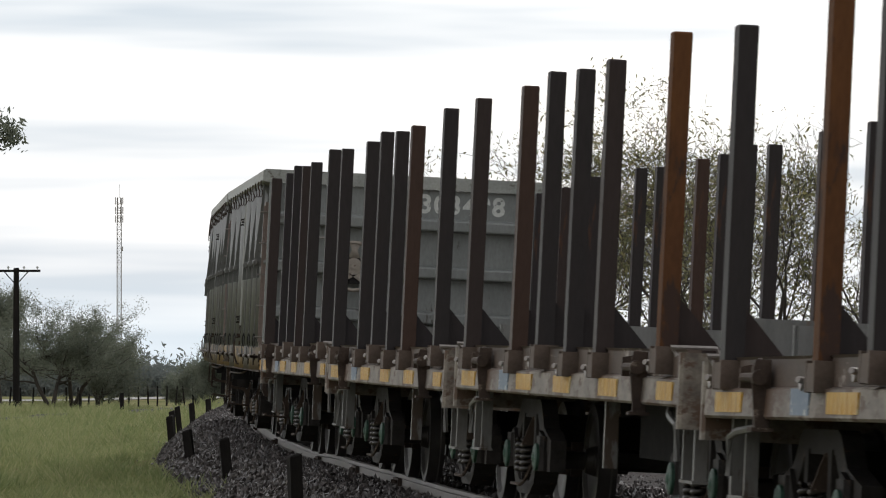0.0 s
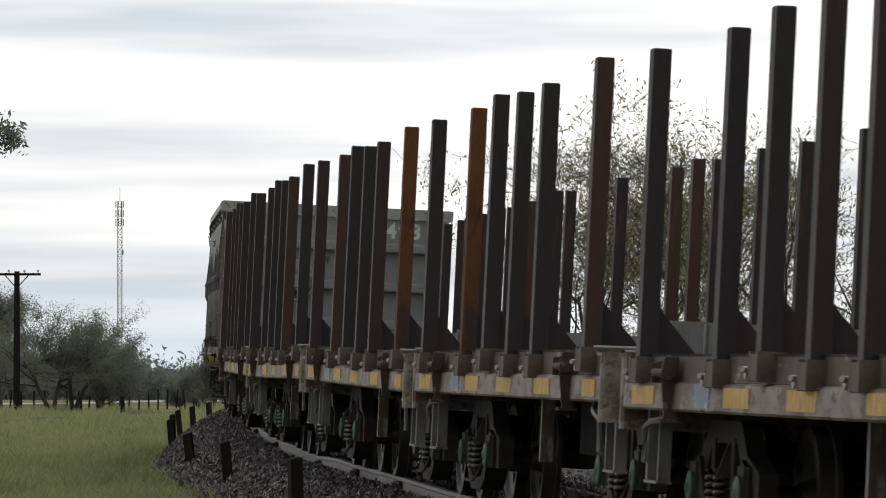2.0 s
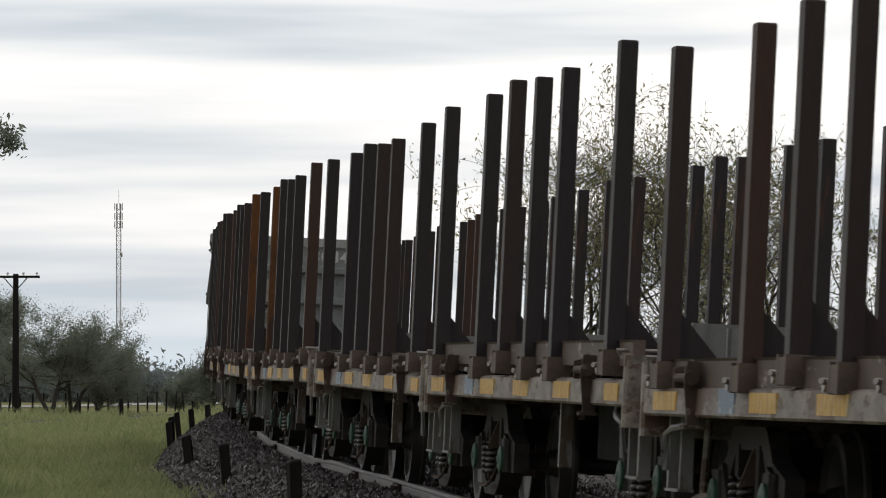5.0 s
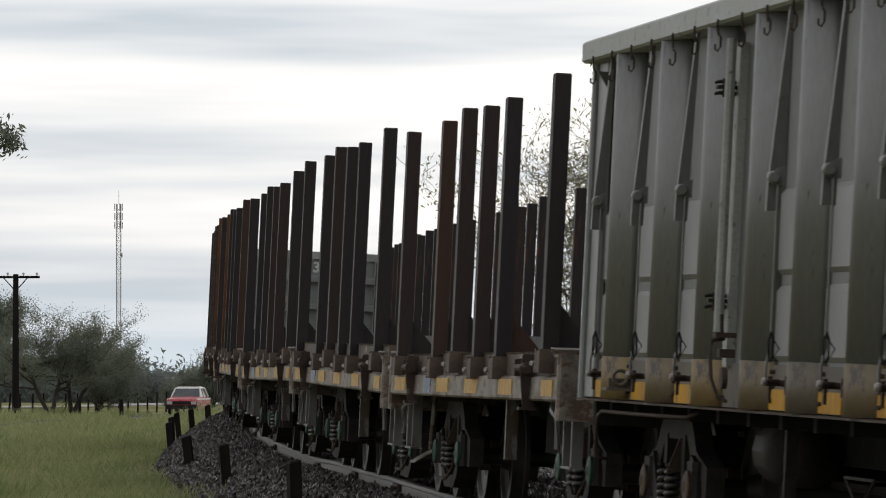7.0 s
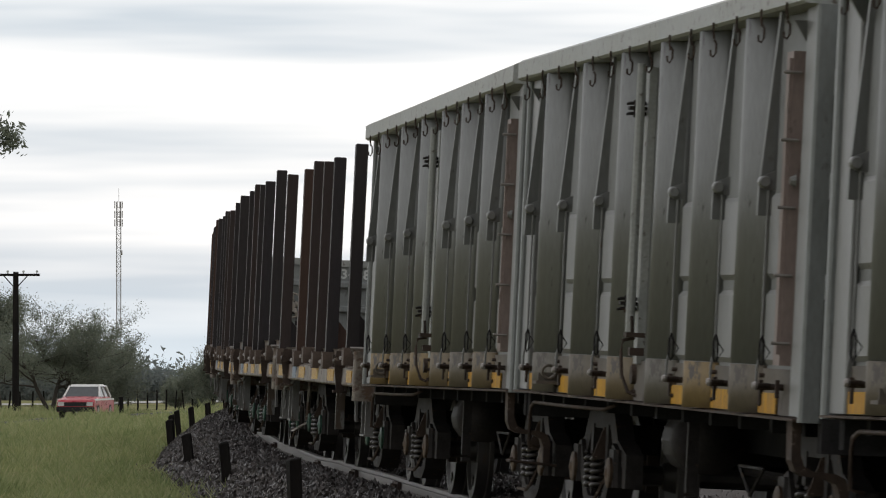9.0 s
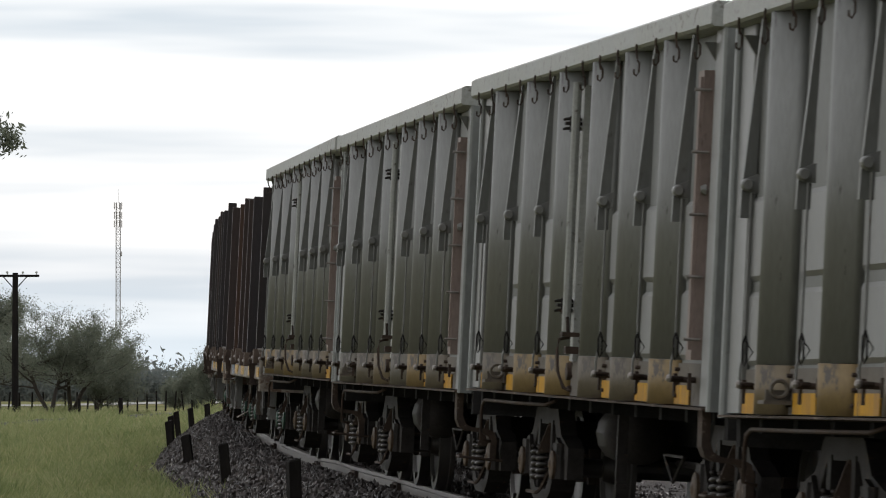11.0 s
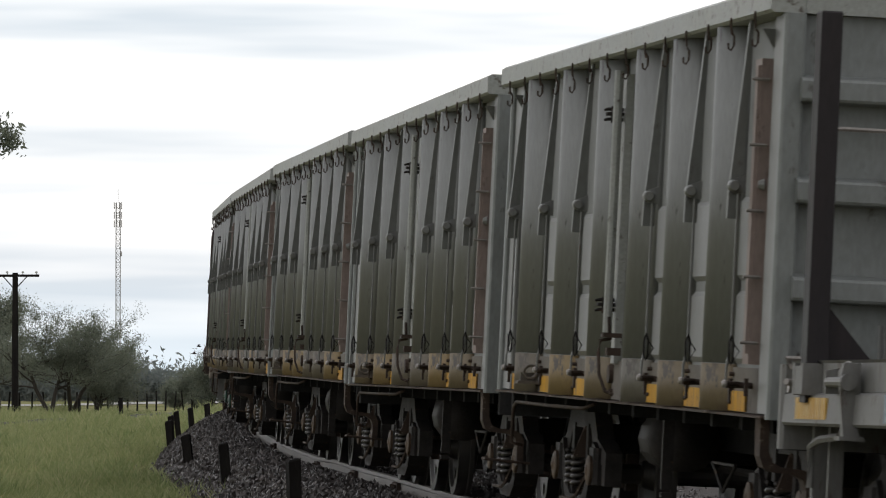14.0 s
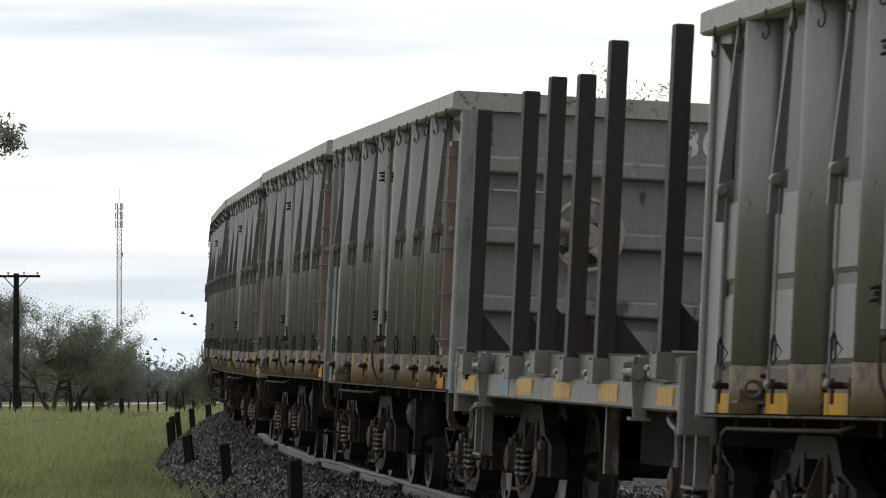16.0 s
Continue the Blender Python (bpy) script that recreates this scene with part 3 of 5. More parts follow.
# ---- roadside ----
ROAD = ((0.0, -15.2, 497.0), (3.0, -13.6, 415.0), (5.5, -12.5, 346.0), (7.0, -13.2, 305.0), (9.0, -15.2, 250.0), (11.0, -18.3, 195.0),
        (13.5, -23.5, 126.0), (16.0, -30.0, 57.0))


def road_x(y):
    pts = sorted((b, a) for _, a, b in ROAD)
    for (y0, x0), (y1, x1) in zip(pts, pts[1:]):
        if y0 <= y <= y1:
            return x0 + (x1 - x0) * (y - y0) / (y1 - y0)
    return pts[0][1] if y < pts[0][0] else pts[-1][1]


def road_gap(x, y):
    return y > 190 and abs(x - road_x(y)) < 1.3


def ribbon(name, mat, pts, width, label):
    bm = bmesh.new()
    rows = []
    for (xa, ya), (xb, yb) in zip(pts, pts[1:]):
        n = max(1, int(abs(yb - ya) / 4))
        for i in range(n):
            rows.append((xa + (xb - xa) * i / n, ya + (yb - ya) * i / n))
    rows.append(pts[-1])
    hull(bm, [[(x + o, y, max(terrain(x + o, y), terrain(x + o - 0.5, y), terrain(x + o + 0.5, y)) + 0.04)
               for o in np.linspace(-width / 2, width / 2, 7)] for x, y in rows], closed=False, caps=False)
    return tagged(part(name, bm, mat), label, "road", kind="structure")


def build_roadside():
    ribbon("road", ASPHALT, [(a, b) for _, a, b in ROAD[::-1]], 3.0, "narrow wet asphalt road across the plain")
    # The far wet road; its sky reflection is painted as a pale surface.
    ribbon("gravel_lane", LANE, [(-38, 395), (-30, 425), (-22.5, 455), (-17, 500)], 9.0, "far wet road, pale with painted sky sheen, beyond the roadside trees")
    ribbon("dirt_track", LANE, [(-30, 225), (-22.0, 246), (-17.3, 254)], 1.4, "pale worn dirt track in the grass")
    # fence
    rng = random.Random(4)
    fence = thing("fence", "old wire fence with uneven dark timber posts", "fence")
    bm = bmesh.new()
    tube(bm, [(0, 0, -0.2), (0.01, 0, 0.6), (0.0, 0, 1.15)], [0.055, 0.05, 0.045], 6)
    first, tops = None, []
    for i in range(26):
        f = i / 25
        x, y = -23.4 + 9.5 * f, 276 + 74 * f
        m = pose(x, y, terrain(x, y), rng.uniform(-5, 5), rng.uniform(-6, 6), rng.uniform(0, 90))
        if first is None:
            first = part("post", bm, TIMBER, fence)
            first.matrix_basis = m
        else:
            again(first, m)
        tops.append(Vector((x, y, terrain(x, y))))
    bm = bmesh.new()
    for hgt in (0.4, 0.7, 1.0):
        tube(bm, [p + Vector((0, 0, hgt)) for p in tops], 0.006, 4)
    part("wire", bm, RUSTY, fence)
    for x, y, r in ((-14.35, 262, 0.1), (-16.7, 270, 0.07), (-20.9, 263, 0.08)):
        bm = bmesh.new()
        tube(bm, [(0, 0, -0.2), (0.02, 0, 0.6), (0, 0.01, 0.95)], [r, r * 0.95, r * 0.9], 8)
        ob = tagged(part("timber_post", bm, TIMBER), "thick dark standing timber post in the grass", "post", "roadside posts")
        ob.location = (x, y, terrain(x, y))
    # telegraph pole
    pole = thing("telegraph_pole", "dark wooden telegraph pole with one crossarm", "telegraph pole")
    px_, py_ = -19.05, 262.0
    pole.location = (px_, py_, terrain(px_, py_))
    top = 4.55 - terrain(px_, py_)
    bm = bmesh.new()
    tube(bm, [(0, 0, -0.3), (0, 0, top * 0.5), (0, 0, top)], [0.17, 0.15, 0.125], 10)
    part("shaft", bm, TIMBER, pole)
    bm = bmesh.new()
    box(bm, -1.08, 1.08, -0.16, -0.08, top - 0.19, top - 0.08)
    arm = part("crossarm", bm, TIMBER, pole)
    bm = bmesh.new()
    tube(bm, [(-0.55, -0.1, top - 0.15), (-0.1, -0.12, top - 0.65)], 0.025, 5)
    tube(bm, [(0.55, -0.1, top - 0.15), (0.1, -0.12, top - 0.65)], 0.025, 5)
    part("brace", bm, TIMBER, pole)
    bm = bmesh.new()
    tube(bm, [(0, 0, 0), (0, 0, 0.05), (0, 0, 0.07), (0, 0, 0.12), (0, 0, 0.15)], [0.02, 0.02, 0.06, 0.055, 0.03], 8)
    ins = part("insulator", bm, WHITE, pole, "small pale insulator")
    ins.location = (0.95, -0.12, top - 0.08)
    for x in (0.35, -0.35, -0.95):
        again(ins, pose(x, -0.12, top - 0.08))
    # lattice mast
    mast = thing("radio_mast", "tall thin red and white lattice radio mast far away", "mast")
    mx, my = -82.8, 1500.0
    mast.location = (mx, my, terrain(mx, my))
    hgt = 37.4 - terrain(mx, my)
    bm = bmesh.new()
    legs = [(-0.55, -0.55), (0.55, -0.55), (0.55, 0.55), (-0.55, 0.55)]
    for x, y in legs:
        tube(bm, [(x, y, 0), (x, y, hgt)], 0.09, 4)
    part("leg", bm, LATTICE, mast)
    bm = bmesh.new()
    z = 0.0
    while z < hgt - 1.2:
        for (ax, ay), (bx, by) in zip(legs, legs[1:] + legs[:1]):
            tube(bm, [(ax, ay, z), (bx, by, z + 1.2)], 0.05, 3)
            tube(bm, [(ax, ay, z), (bx, by, z)], 0.05, 3)
        z += 1.2
    part("bracing", bm, LATTICE, mast)
    bm = bmesh.new()
    box(bm, -0.13, 0.13, -0.9, -0.7, -0.9, 0.9, 0.04)
    panel = part("antenna", bm, LATTICE, mast, "pale panel antenna")
    panel.location = (-0.95, 0, hgt - 0.8)
    for z in (hgt - 0.8, hgt - 3.2, hgt - 5.4):
        for x in (-0.95, -0.35, 0.35, 0.95):
            if (x, z) != (-0.95, hgt - 0.8):
                again(panel, pose(x, 0, z))
    bm = bmesh.new()
    disc_x(bm, 0.6, 0.95, 0, hgt - 13, 0.6, 12)
    part("dish", bm, LATTICE, mast, "pale round dish")
    bm = bmesh.new()
    tube(bm, [(0, 0, hgt), (0, 0, hgt + 3.5)], 0.05, 4)
    part("spike", bm, LATTICE, mast)


def build_red_car():
    car = thing("car", "small old red saloon car with a white roof", "car")
    bm = bmesh.new()
    # the nose points along +y
    prof = [(-2.15, 0.45), (-2.12, 0.82), (-1.35, 0.90), (0.85, 0.92), (2.0, 0.80), (2.13, 0.72), (2.15, 0.5), (2.1, 0.30), (-2.1, 0.28)]
    hull(bm, [[(x, y * k, z - (1 - k) * 0.9) for y, z in prof] for x, k in ((-0.81, 0.96), (-0.74, 1), (0.0, 1.01), (0.74, 1), (0.81, 0.96))])
    body = part("body", bm, RED, car, "red painted body")
    bm = bmesh.new()
    hull(bm, [[(-0.76, -1.35, 0.9), (0.76, -1.35, 0.9), (0.76, 0.85, 0.92), (-0.76, 0.85, 0.92)],
              [(-0.62, -0.95, 1.36), (0.62, -0.95, 1.36), (0.62, 0.22, 1.36), (-0.62, 0.22, 1.36)]])
    part("window", bm, GLASS, car, "dark side and front glass")
    bm = bmesh.new()
    hull(bm, [[(-0.65, -1.02, 1.34), (0.65, -1.02, 1.34), (0.65, 0.26, 1.34), (-0.65, 0.26, 1.34)],
              [(-0.58, -0.9, 1.43), (0.58, -0.9, 1.43), (0.58, 0.12, 1.43), (-0.58, 0.12, 1.43)]])
    part("roof", bm, CREAM, car, "white roof")
    for sx in (-1, 1):
        for y0, y1, r in ((0.87, 0.25, 0.04), (-0.3, -0.3, 0.035), (-1.37, -0.97, 0.07)):
            bm = bmesh.new()
            tube(bm, [(sx * 0.77, y0, 0.9), (sx * 0.64, y1, 1.36)], r, 5)
            part("pillar", bm, CREAM, car, "white roof pillar")
    bm = bmesh.new()
    box(bm, -0.82, 0.82, 2.12, 2.24, 0.36, 0.50, 0.03)
    part("bumper", bm, RUBBER, car, "dark front bumper")
    bm = bmesh.new()
    box(bm, -0.48, 0.48, 2.13, 2.17, 0.53, 0.69)
    part("grille", bm, RUBBER, car)
    bm = bmesh.new()
    box(bm, -0.13, 0.13, 0, 0.03, -0.08, 0.08)
    lamp = part("headlight", bm, LAMP, car, "pale glass headlight")
    lamp.location = (-0.62, 2.14, 0.62)
    again(lamp, pose(0.62, 2.14, 0.62))
    # Glare along the upper sides, painted as a thin band in the roof white.
    for sx in (-1, 1):
        bm = bmesh.new()
        box(bm, sx * 0.815 - 0.008, sx * 0.815 + 0.008, -2.0, 1.95, 0.76, 0.84)
        part("side_stripe", bm, CREAM, car, "white band painted for glare along the upper side")
    bm = bmesh.new()
    box(bm, -0.80, 0.80, 2.10, 2.165, 0.30, 0.37)
    part("valance", bm, RUBBER, car, "dark front valance")
    rows = []
    for x in (-0.74, 0.74):
        for y in (-1.25, 1.3):
            bm = bmesh.new()
            lathe_x(bm, [(-0.08, 0.22), (-0.08, 0.29), (0.08, 0.29), (0.08, 0.22)], 18)
            w = part("wheel", bm, RUBBER, car, "black tyre with a pale hub")
            w.location = (x, y, 0.29)
            bm = bmesh.new()
            lathe_x(bm, [(-0.085, 0.05), (-0.085, 0.2), (0.085, 0.2), (0.085, 0.05)], 12)
            part("hub", bm, WORN, w)
            rows.append((w, x, y))
    return car, rows


# ---- rolling stock ----
AXLE, WHEEL_R, BOGIE = 0.82, 0.43, 4.0
wheelsets = {-1: [], 1: []}


def build_bogie(parent, y0, cap_mat, cap_label):
    """A two-axle bogie: cast frames, coil springs, axle caps, two wheelsets that turn."""
    bm = bmesh.new()
    box(bm, -1.0, 1.0, -0.17, 0.17, 0.52, 0.76, 0.03)
    bolster = part("bogie", bm, DARK, parent, "grimy black two-axle bogie")
    bolster.location = (0, y0, 0)
    for sx in (-1, 1):
        bm = bmesh.new()
        # upper chord, legs and lower chord round the spring window
        extrude_x(bm, [(-1.16, 0.34), (-1.16, 0.57), (-0.76, 0.66), (-0.56, 0.84), (-0.48, 0.87), (0.48, 0.87), (0.56, 0.84), (0.76, 0.66), (1.16, 0.57), (1.16, 0.34), (1.02, 0.34),
                       (1.0, 0.48), (0.62, 0.55), (0.42, 0.73), (-0.42, 0.73), (-0.62, 0.55), (-1.0, 0.48), (-1.02, 0.34)], sx * 1.0 - 0.06, sx * 1.0 + 0.06)
        extrude_x(bm, [(-0.86, 0.60), (-0.52, 0.24), (-0.30, 0.15), (0.30, 0.15), (0.52, 0.24), (0.86, 0.60), (0.72, 0.64), (0.42, 0.32), (0.28, 0.25),
                       (-0.28, 0.25), (-0.42, 0.32), (-0.72, 0.64)], sx * 1.0 - 0.09, sx * 1.0 + 0.09)
        for sy in (-1, 1):
            box(bm, sx * 1.0 - 0.07, sx * 1.0 + 0.07, sy * 0.33 - 0.05, sy * 0.33 + 0.05, 0.22, 0.76)
        part("side_frame", bm, GRIME, bolster, "cast steel bogie side frame")
        for yc in (-0.14, 0.14):
            bm = bmesh.new()
            pts = [(sx * 1.085 + 0.05 * math.cos(a), yc + 0.05 * math.sin(a), 0.31 + 0.25 * a / (2 * math.pi * 5.5)) for a in np.linspace(0, 2 * math.pi * 5.5, 60)]
            tube(bm, pts, 0.018, 6)
            smooth(part("coil_spring", bm, SPRING, bolster, "oily steel coil spring"))
        bm = bmesh.new()
        # wedge and guard above the spring
        hull(bm, [[(sx * (1.10 - 0.35 * (z - 0.52)) + a, -0.20 + b, z) for a, b in ((-0.05, -0.012), (0.05, -0.012), (0.05, 0.012), (-0.05, 0.012))] for z in (0.52, 0.74)])
        tube(bm, [(sx * 1.15, -0.22, 0.22), (sx * 1.14, -0.40, 0.26), (sx * 1.11, -0.62, 0.40), (sx * 1.09, -0.72, 0.56)], 0.014, 5)
        tube(bm, [(sx * 1.15, -0.22, 0.22), (sx * 1.15, 0.26, 0.22)], 0.014, 5)
        part("spring_guard", bm, RUSTY, bolster)
        for sy in (-1, 1):
            bm = bmesh.new()
            lathe_x(bm, [(-0.01, 0.08), (0.0, 0.105), (0.02, 0.105), (0.028, 0.085), (0.03, 0.045), (0.042, 0.02)] if sx > 0 else
                    [(-0.042, 0.02), (-0.03, 0.045), (-0.028, 0.085), (-0.02, 0.105), (0.0, 0.105), (0.01, 0.08)], 22)
            cap = part("axle_cap", bm, cap_mat, bolster, cap_label)
            cap.location = (sx * 1.11, sy * AXLE, WHEEL_R + 0.01)
            bm = bmesh.new()
            box(bm, sx * 1.04 - 0.07, sx * 1.04 + 0.07, sy * AXLE - 0.13, sy * AXLE + 0.13, 0.34, 0.60, 0.03)
            part("axle_box", bm, GRIME, bolster)
            bm = bmesh.new()
            a0 = sy * (AXLE - WHEEL_R - 0.03)
            box(bm, sx * 0.75 - 0.05, sx * 0.75 + 0.05, a0 - 0.03, a0 + 0.03, 0.30, 0.56)
            part("brake_shoe", bm, RUSTY, bolster)
    for sy in (-1, 1):
        bm = bmesh.new()
        for sx in (-1, 1):
            prof = [(0.66, 0.10), (0.69, 0.30), (0.675, 0.36), (0.675, 0.455), (0.71, 0.455), (0.72, 0.432), (0.815, 0.425), (0.82, 0.36), (0.79, 0.33),
                    (0.76, 0.12), (0.86, 0.09), (0.87, 0.06)]
            lathe_x(bm, [(sx * a, b) for a, b in (prof if sx > 0 else prof[::-1])], 28)
        tube(bm, [(-1.12, 0, 0), (1.12, 0, 0)], 0.07, 10)
        for k in range(2):
            a = math.pi * k
            box(bm, 0.80, 0.832, 0.33 * math.cos(a) - 0.03, 0.33 * math.cos(a) + 0.03, -0.03, 0.03)
            box(bm, -0.832, -0.80, 0.33 * math.cos(a) - 0.03, 0.33 * math.cos(a) + 0.03, -0.03, 0.03)
        ws = part("wheelset", bm, WHEEL, bolster, "steel wheelset with bright worn treads")
        ws.location = (0, sy * AXLE, WHEEL_R)
    return bolster


def build_ends(car, yl, mat):
    """Couplers, end steps and hoses, the same on every car."""
    for sy in (-1, 1):
        bm = bmesh.new()
        box(bm, -0.13, 0.13, min(sy * (yl - 0.3), sy * (yl + 0.06)), max(sy * (yl - 0.3), sy * (yl + 0.06)), 0.66, 0.92, 0.02)
        hull(bm, [[(x, y, z) for x, y in ((-0.14, sy * (yl + 0.0)), (0.16, sy * (yl + 0.0)), (0.10, sy * (yl + 0.26)), (-0.05, sy * (yl + 0.28)))] for z in (0.70, 0.94)])
        part("coupler", bm, RUSTY, car, "rusty knuckle coupler")
        bm = bmesh.new()
        tube(bm, [(0.35, sy * (yl - 0.05), 0.84), (0.34, sy * (yl + 0.10), 0.70), (0.30, sy * (yl + 0.20), 0.55), (0.2, sy * (yl + 0.28), 0.60)], 0.025, 6)
        part("brake_hose", bm, RUBBER, car)


def build_flat():
    """A flat wagon with six timber stakes a side."""
    car = thing("stake_wagon", "flat timber wagon with tall dark steel stakes and worn side sills", "railway wagon", "train wagons")
    L = 5.45
    bm = bmesh.new()
    box(bm, -0.22, 0.22, -L, L, 0.62, 1.05)
    part("underframe", bm, DARK, car, "black centre sill")
    bm = bmesh.new()
    box(bm, -1.28, 1.28, -0.05, 0.05, 0.95, 1.118)
    beam = part("cross_member", bm, DARK, car)
    beam.location = (0, -4.9, 0)
    for y in np.arange(-4.2, 5.0, 0.7):
        again(beam, pose(0, y, 0))
    bm = bmesh.new()
    y = -L
    rng = random.Random(2)
    while y < L - 0.05:
        w = min(0.24, L - y)
        z = 1.165 + rng.uniform(-0.006, 0.006)
        box(bm, -1.27, 1.27, y, y + w - 0.012, 1.12, z)
        y += 0.24
    part("deck", bm, RUSTY, car, "weathered deck planks")
    stakes = (-4.76, -2.10, -0.71, 0.72, 2.10, 4.80)
    for sx in (-1, 1):
        bm = bmesh.new()
        extrude_y(bm, [(sx * a, b) for a, b in ((1.28, 0.91), (1.40, 0.91), (1.415, 0.925), (1.405, 1.075), (1.36, 1.09), (1.28, 1.09))], -L, L)
        sill = part("side_sill", bm, SILL, car, "scuffed pale sill streaked with rust")
        bm = bmesh.new()
        extrude_y(bm, [(sx * a, b) for a, b in ((1.28, 1.092), (1.36, 1.092), (1.36, 1.245), (1.375, 1.26), (1.28, 1.262))], -L, L)
        part("stake_beam", bm, BEAM, car, "rust-brown upper side beam")
        for i, yc in enumerate((4.68, 1.47, -0.46, -2.6, -4.95)):
            bm = bmesh.new()
            half = 0.40 if i < 4 else 0.3
            box(bm, min(sx * 1.40, sx * 1.419), max(sx * 1.40, sx * 1.419), yc - half, yc + half, 0.945, 1.06)
            part("reflector", bm, YELLOW, sill, "yellow reflective strip")
        bm = bmesh.new()
        box(bm, min(sx * 1.40, sx * 1.417), max(sx * 1.40, sx * 1.417), 2.35, 2.85, 0.935, 1.08)
        part("blue_panel", bm, BLUE, sill, "small faded blue marking panel")
        for y in stakes:
            bm = bmesh.new()
            xo, xi = sx * 1.44, sx * 1.325
            x0, x1 = min(xo, xi), max(xo, xi)
            ring = [(x0, -0.075), (x1, -0.075), (x1, 0.075), (x0, 0.075)]
            hull(bm, [[(a, b, z) for a, b in ring] for z in (1.09, 3.17)] + [[(a * 1.0 + (0.006 if a == x0 else -0.006), b * 0.9, 3.18) for a, b in ring]])
            post = part("stake", bm, STAKE, car, "tall dark steel box stake")
            jog = random.Random(int(sx * 7 + y * 10))
            post.location = (0, y, jog.uniform(-0.03, 0.03))
            bm = bmesh.new()
            extrude_y(bm, [(sx * 1.322, 1.17), (sx * 1.322, 1.56), (sx * 0.98, 1.17)], -0.012, 0.012)
            g = part("gusset", bm, STAKE, post, "triangular bracing plate")
            bm = bmesh.new()
            a, b = min(sx * 1.47, sx * 1.30), max(sx * 1.47, sx * 1.30)
            box(bm, a, b, -0.13, -0.08, 1.08, 1.25)
            box(bm, a, b, 0.08, 0.13, 1.08, 1.25)
            box(bm, min(sx * 1.445, sx * 1.468), max(sx * 1.445, sx * 1.468), -0.129, 0.129, 1.085, 1.235)
            sock = part("stake_socket", bm, BEAM, post, "steel socket round the stake foot")
            bm = bmesh.new()
            tube(bm, [(sx * 1.37, 0.38, 1.13), (sx * 1.47, 0.30, 1.15)], 0.018, 8)
            tube(bm, [(sx * 1.37, 0.44, 1.13), (sx * 1.43, 0.44, 1.13)], 0.04, 10)
            part("lock_pin", bm, WORN, post, "worn locking pin")
        for y in (3.72, -3.9):
            bm = bmesh.new()
            extrude_x(bm, [(y - 0.10, 0.86), (y + 0.06, 0.86), (y + 0.05, 1.06), (y + 0.16, 1.12), (y + 0.16, 1.20), (y - 0.02, 1.25), (y - 0.10, 1.20)],
                      sx * 1.43 - 0.012, sx * 1.43 + 0.012)
            extrude_y(bm, [(sx * 1.38, 0.86), (sx * 1.46, 0.86), (sx * 1.49, 1.14), (sx * 1.47, 1.24), (sx * 1.38, 1.24)], y - 0.115, y - 0.09)
            extrude_y(bm, [(sx * 1.38, 1.08), (sx * 1.47, 1.08), (sx * 1.47, 1.20), (sx * 1.38, 1.22)], y + 0.34, y + 0.37)
            box(bm, min(sx * 1.36, sx * 1.49), max(sx * 1.36, sx * 1.49), y - 0.16, y - 0.04, 0.84, 0.862)
            tube(bm, [(sx * 1.45, y - 0.08, 1.14), (sx * 1.45, y + 0.35, 1.14)], 0.028, 10)
            tube(bm, [(sx * 1.45, y - 0.15, 1.14), (sx * 1.45, y - 0.12, 1.14)], 0.045, 12)
            part("chain_winch", bm, RUSTY, sill, "rusty load-binding winch bracket")
        # hanging plate below the sill, in front of the dark block
        bm = bmesh.new()
        box(bm, min(sx * 1.18, sx * 1.27), max(sx * 1.18, sx * 1.27), -1.62, -1.56, 0.46, 0.91)
        part("hanger_plate", bm, SILL_GREY, car, "pale hanging plate")
        for sy in (-1, 1):
            bm = bmesh.new()
            box(bm, min(sx * 1.19, sx * 1.27), max(sx * 1.19, sx * 1.27), sy * 5.28 - 0.03, sy * 5.28 + 0.03, 0.47, 0.93)
            box(bm, min(sx * 1.19, sx * 1.27), max(sx * 1.19, sx * 1.27), sy * 4.86 - 0.02, sy * 4.86 + 0.02, 0.47, 0.93)
            box(bm, min(sx * 1.18, sx * 1.28), max(sx * 1.18, sx * 1.28), min(sy * 4.84, sy * 5.31), max(sy * 4.84, sy * 5.31), 0.45, 0.468)
            part("step", bm, SILL_GREY, car, "pale hanging step plates")
            bm = bmesh.new()
            tube(bm, [(sx * 1.40, sy * 5.28, 1.22), (sx * 1.44, sy * 5.28, 1.27), (sx * 1.16, sy * 5.28, 1.275), (sx * 1.12, sy * 5.28, 1.2)], 0.016, 6)
            part("grab_bar", bm, WORN, car, "thin bright grab bar")
            bm = bmesh.new()
            tube(bm, [(sx * 1.28, sy * 4.4, 0.92), (sx * 1.30, sy * 4.45, 0.86), (sx * 1.34, sy * 4.75, 0.84), (sx * 1.34, sy * 5.0, 0.80), (sx * 1.33, sy * 5.02, 0.58)], 0.022, 6)
            part("shunter_rail", bm, SILL_GREY, car, "bent pale shunter's rail")
    for sy in (-1, 1):
        bm = bmesh.new()
        box(bm, -1.42, 1.42, min(sy * (L + 0.003), sy * (L + 0.10)), max(sy * (L + 0.003), sy * (L + 0.10)), 0.78, 1.24, 0.02)
        part("end_sill", bm, SILL, car, "rust-stained end sill")
        bm = bmesh.new()
        box(bm, -0.95, 0.95, sy * 5.2 - 0.02, sy * 5.2 + 0.02, 1.17, 1.47)
        for x in (-0.9, 0, 0.9):
            box(bm, x - 0.03, x + 0.03, sy * 5.2 - 0.05, sy * 5.2 - 0.021, 1.17, 1.47)
        part("end_board", bm, PALE, car, "low pale end board with rust drips")
    # Added dark block that stands in for the shaded void below the deck.
    bm = bmesh.new()
    box(bm, -0.62, 0.62, -1.4, 1.4, 0.50, 0.93, 0.04)
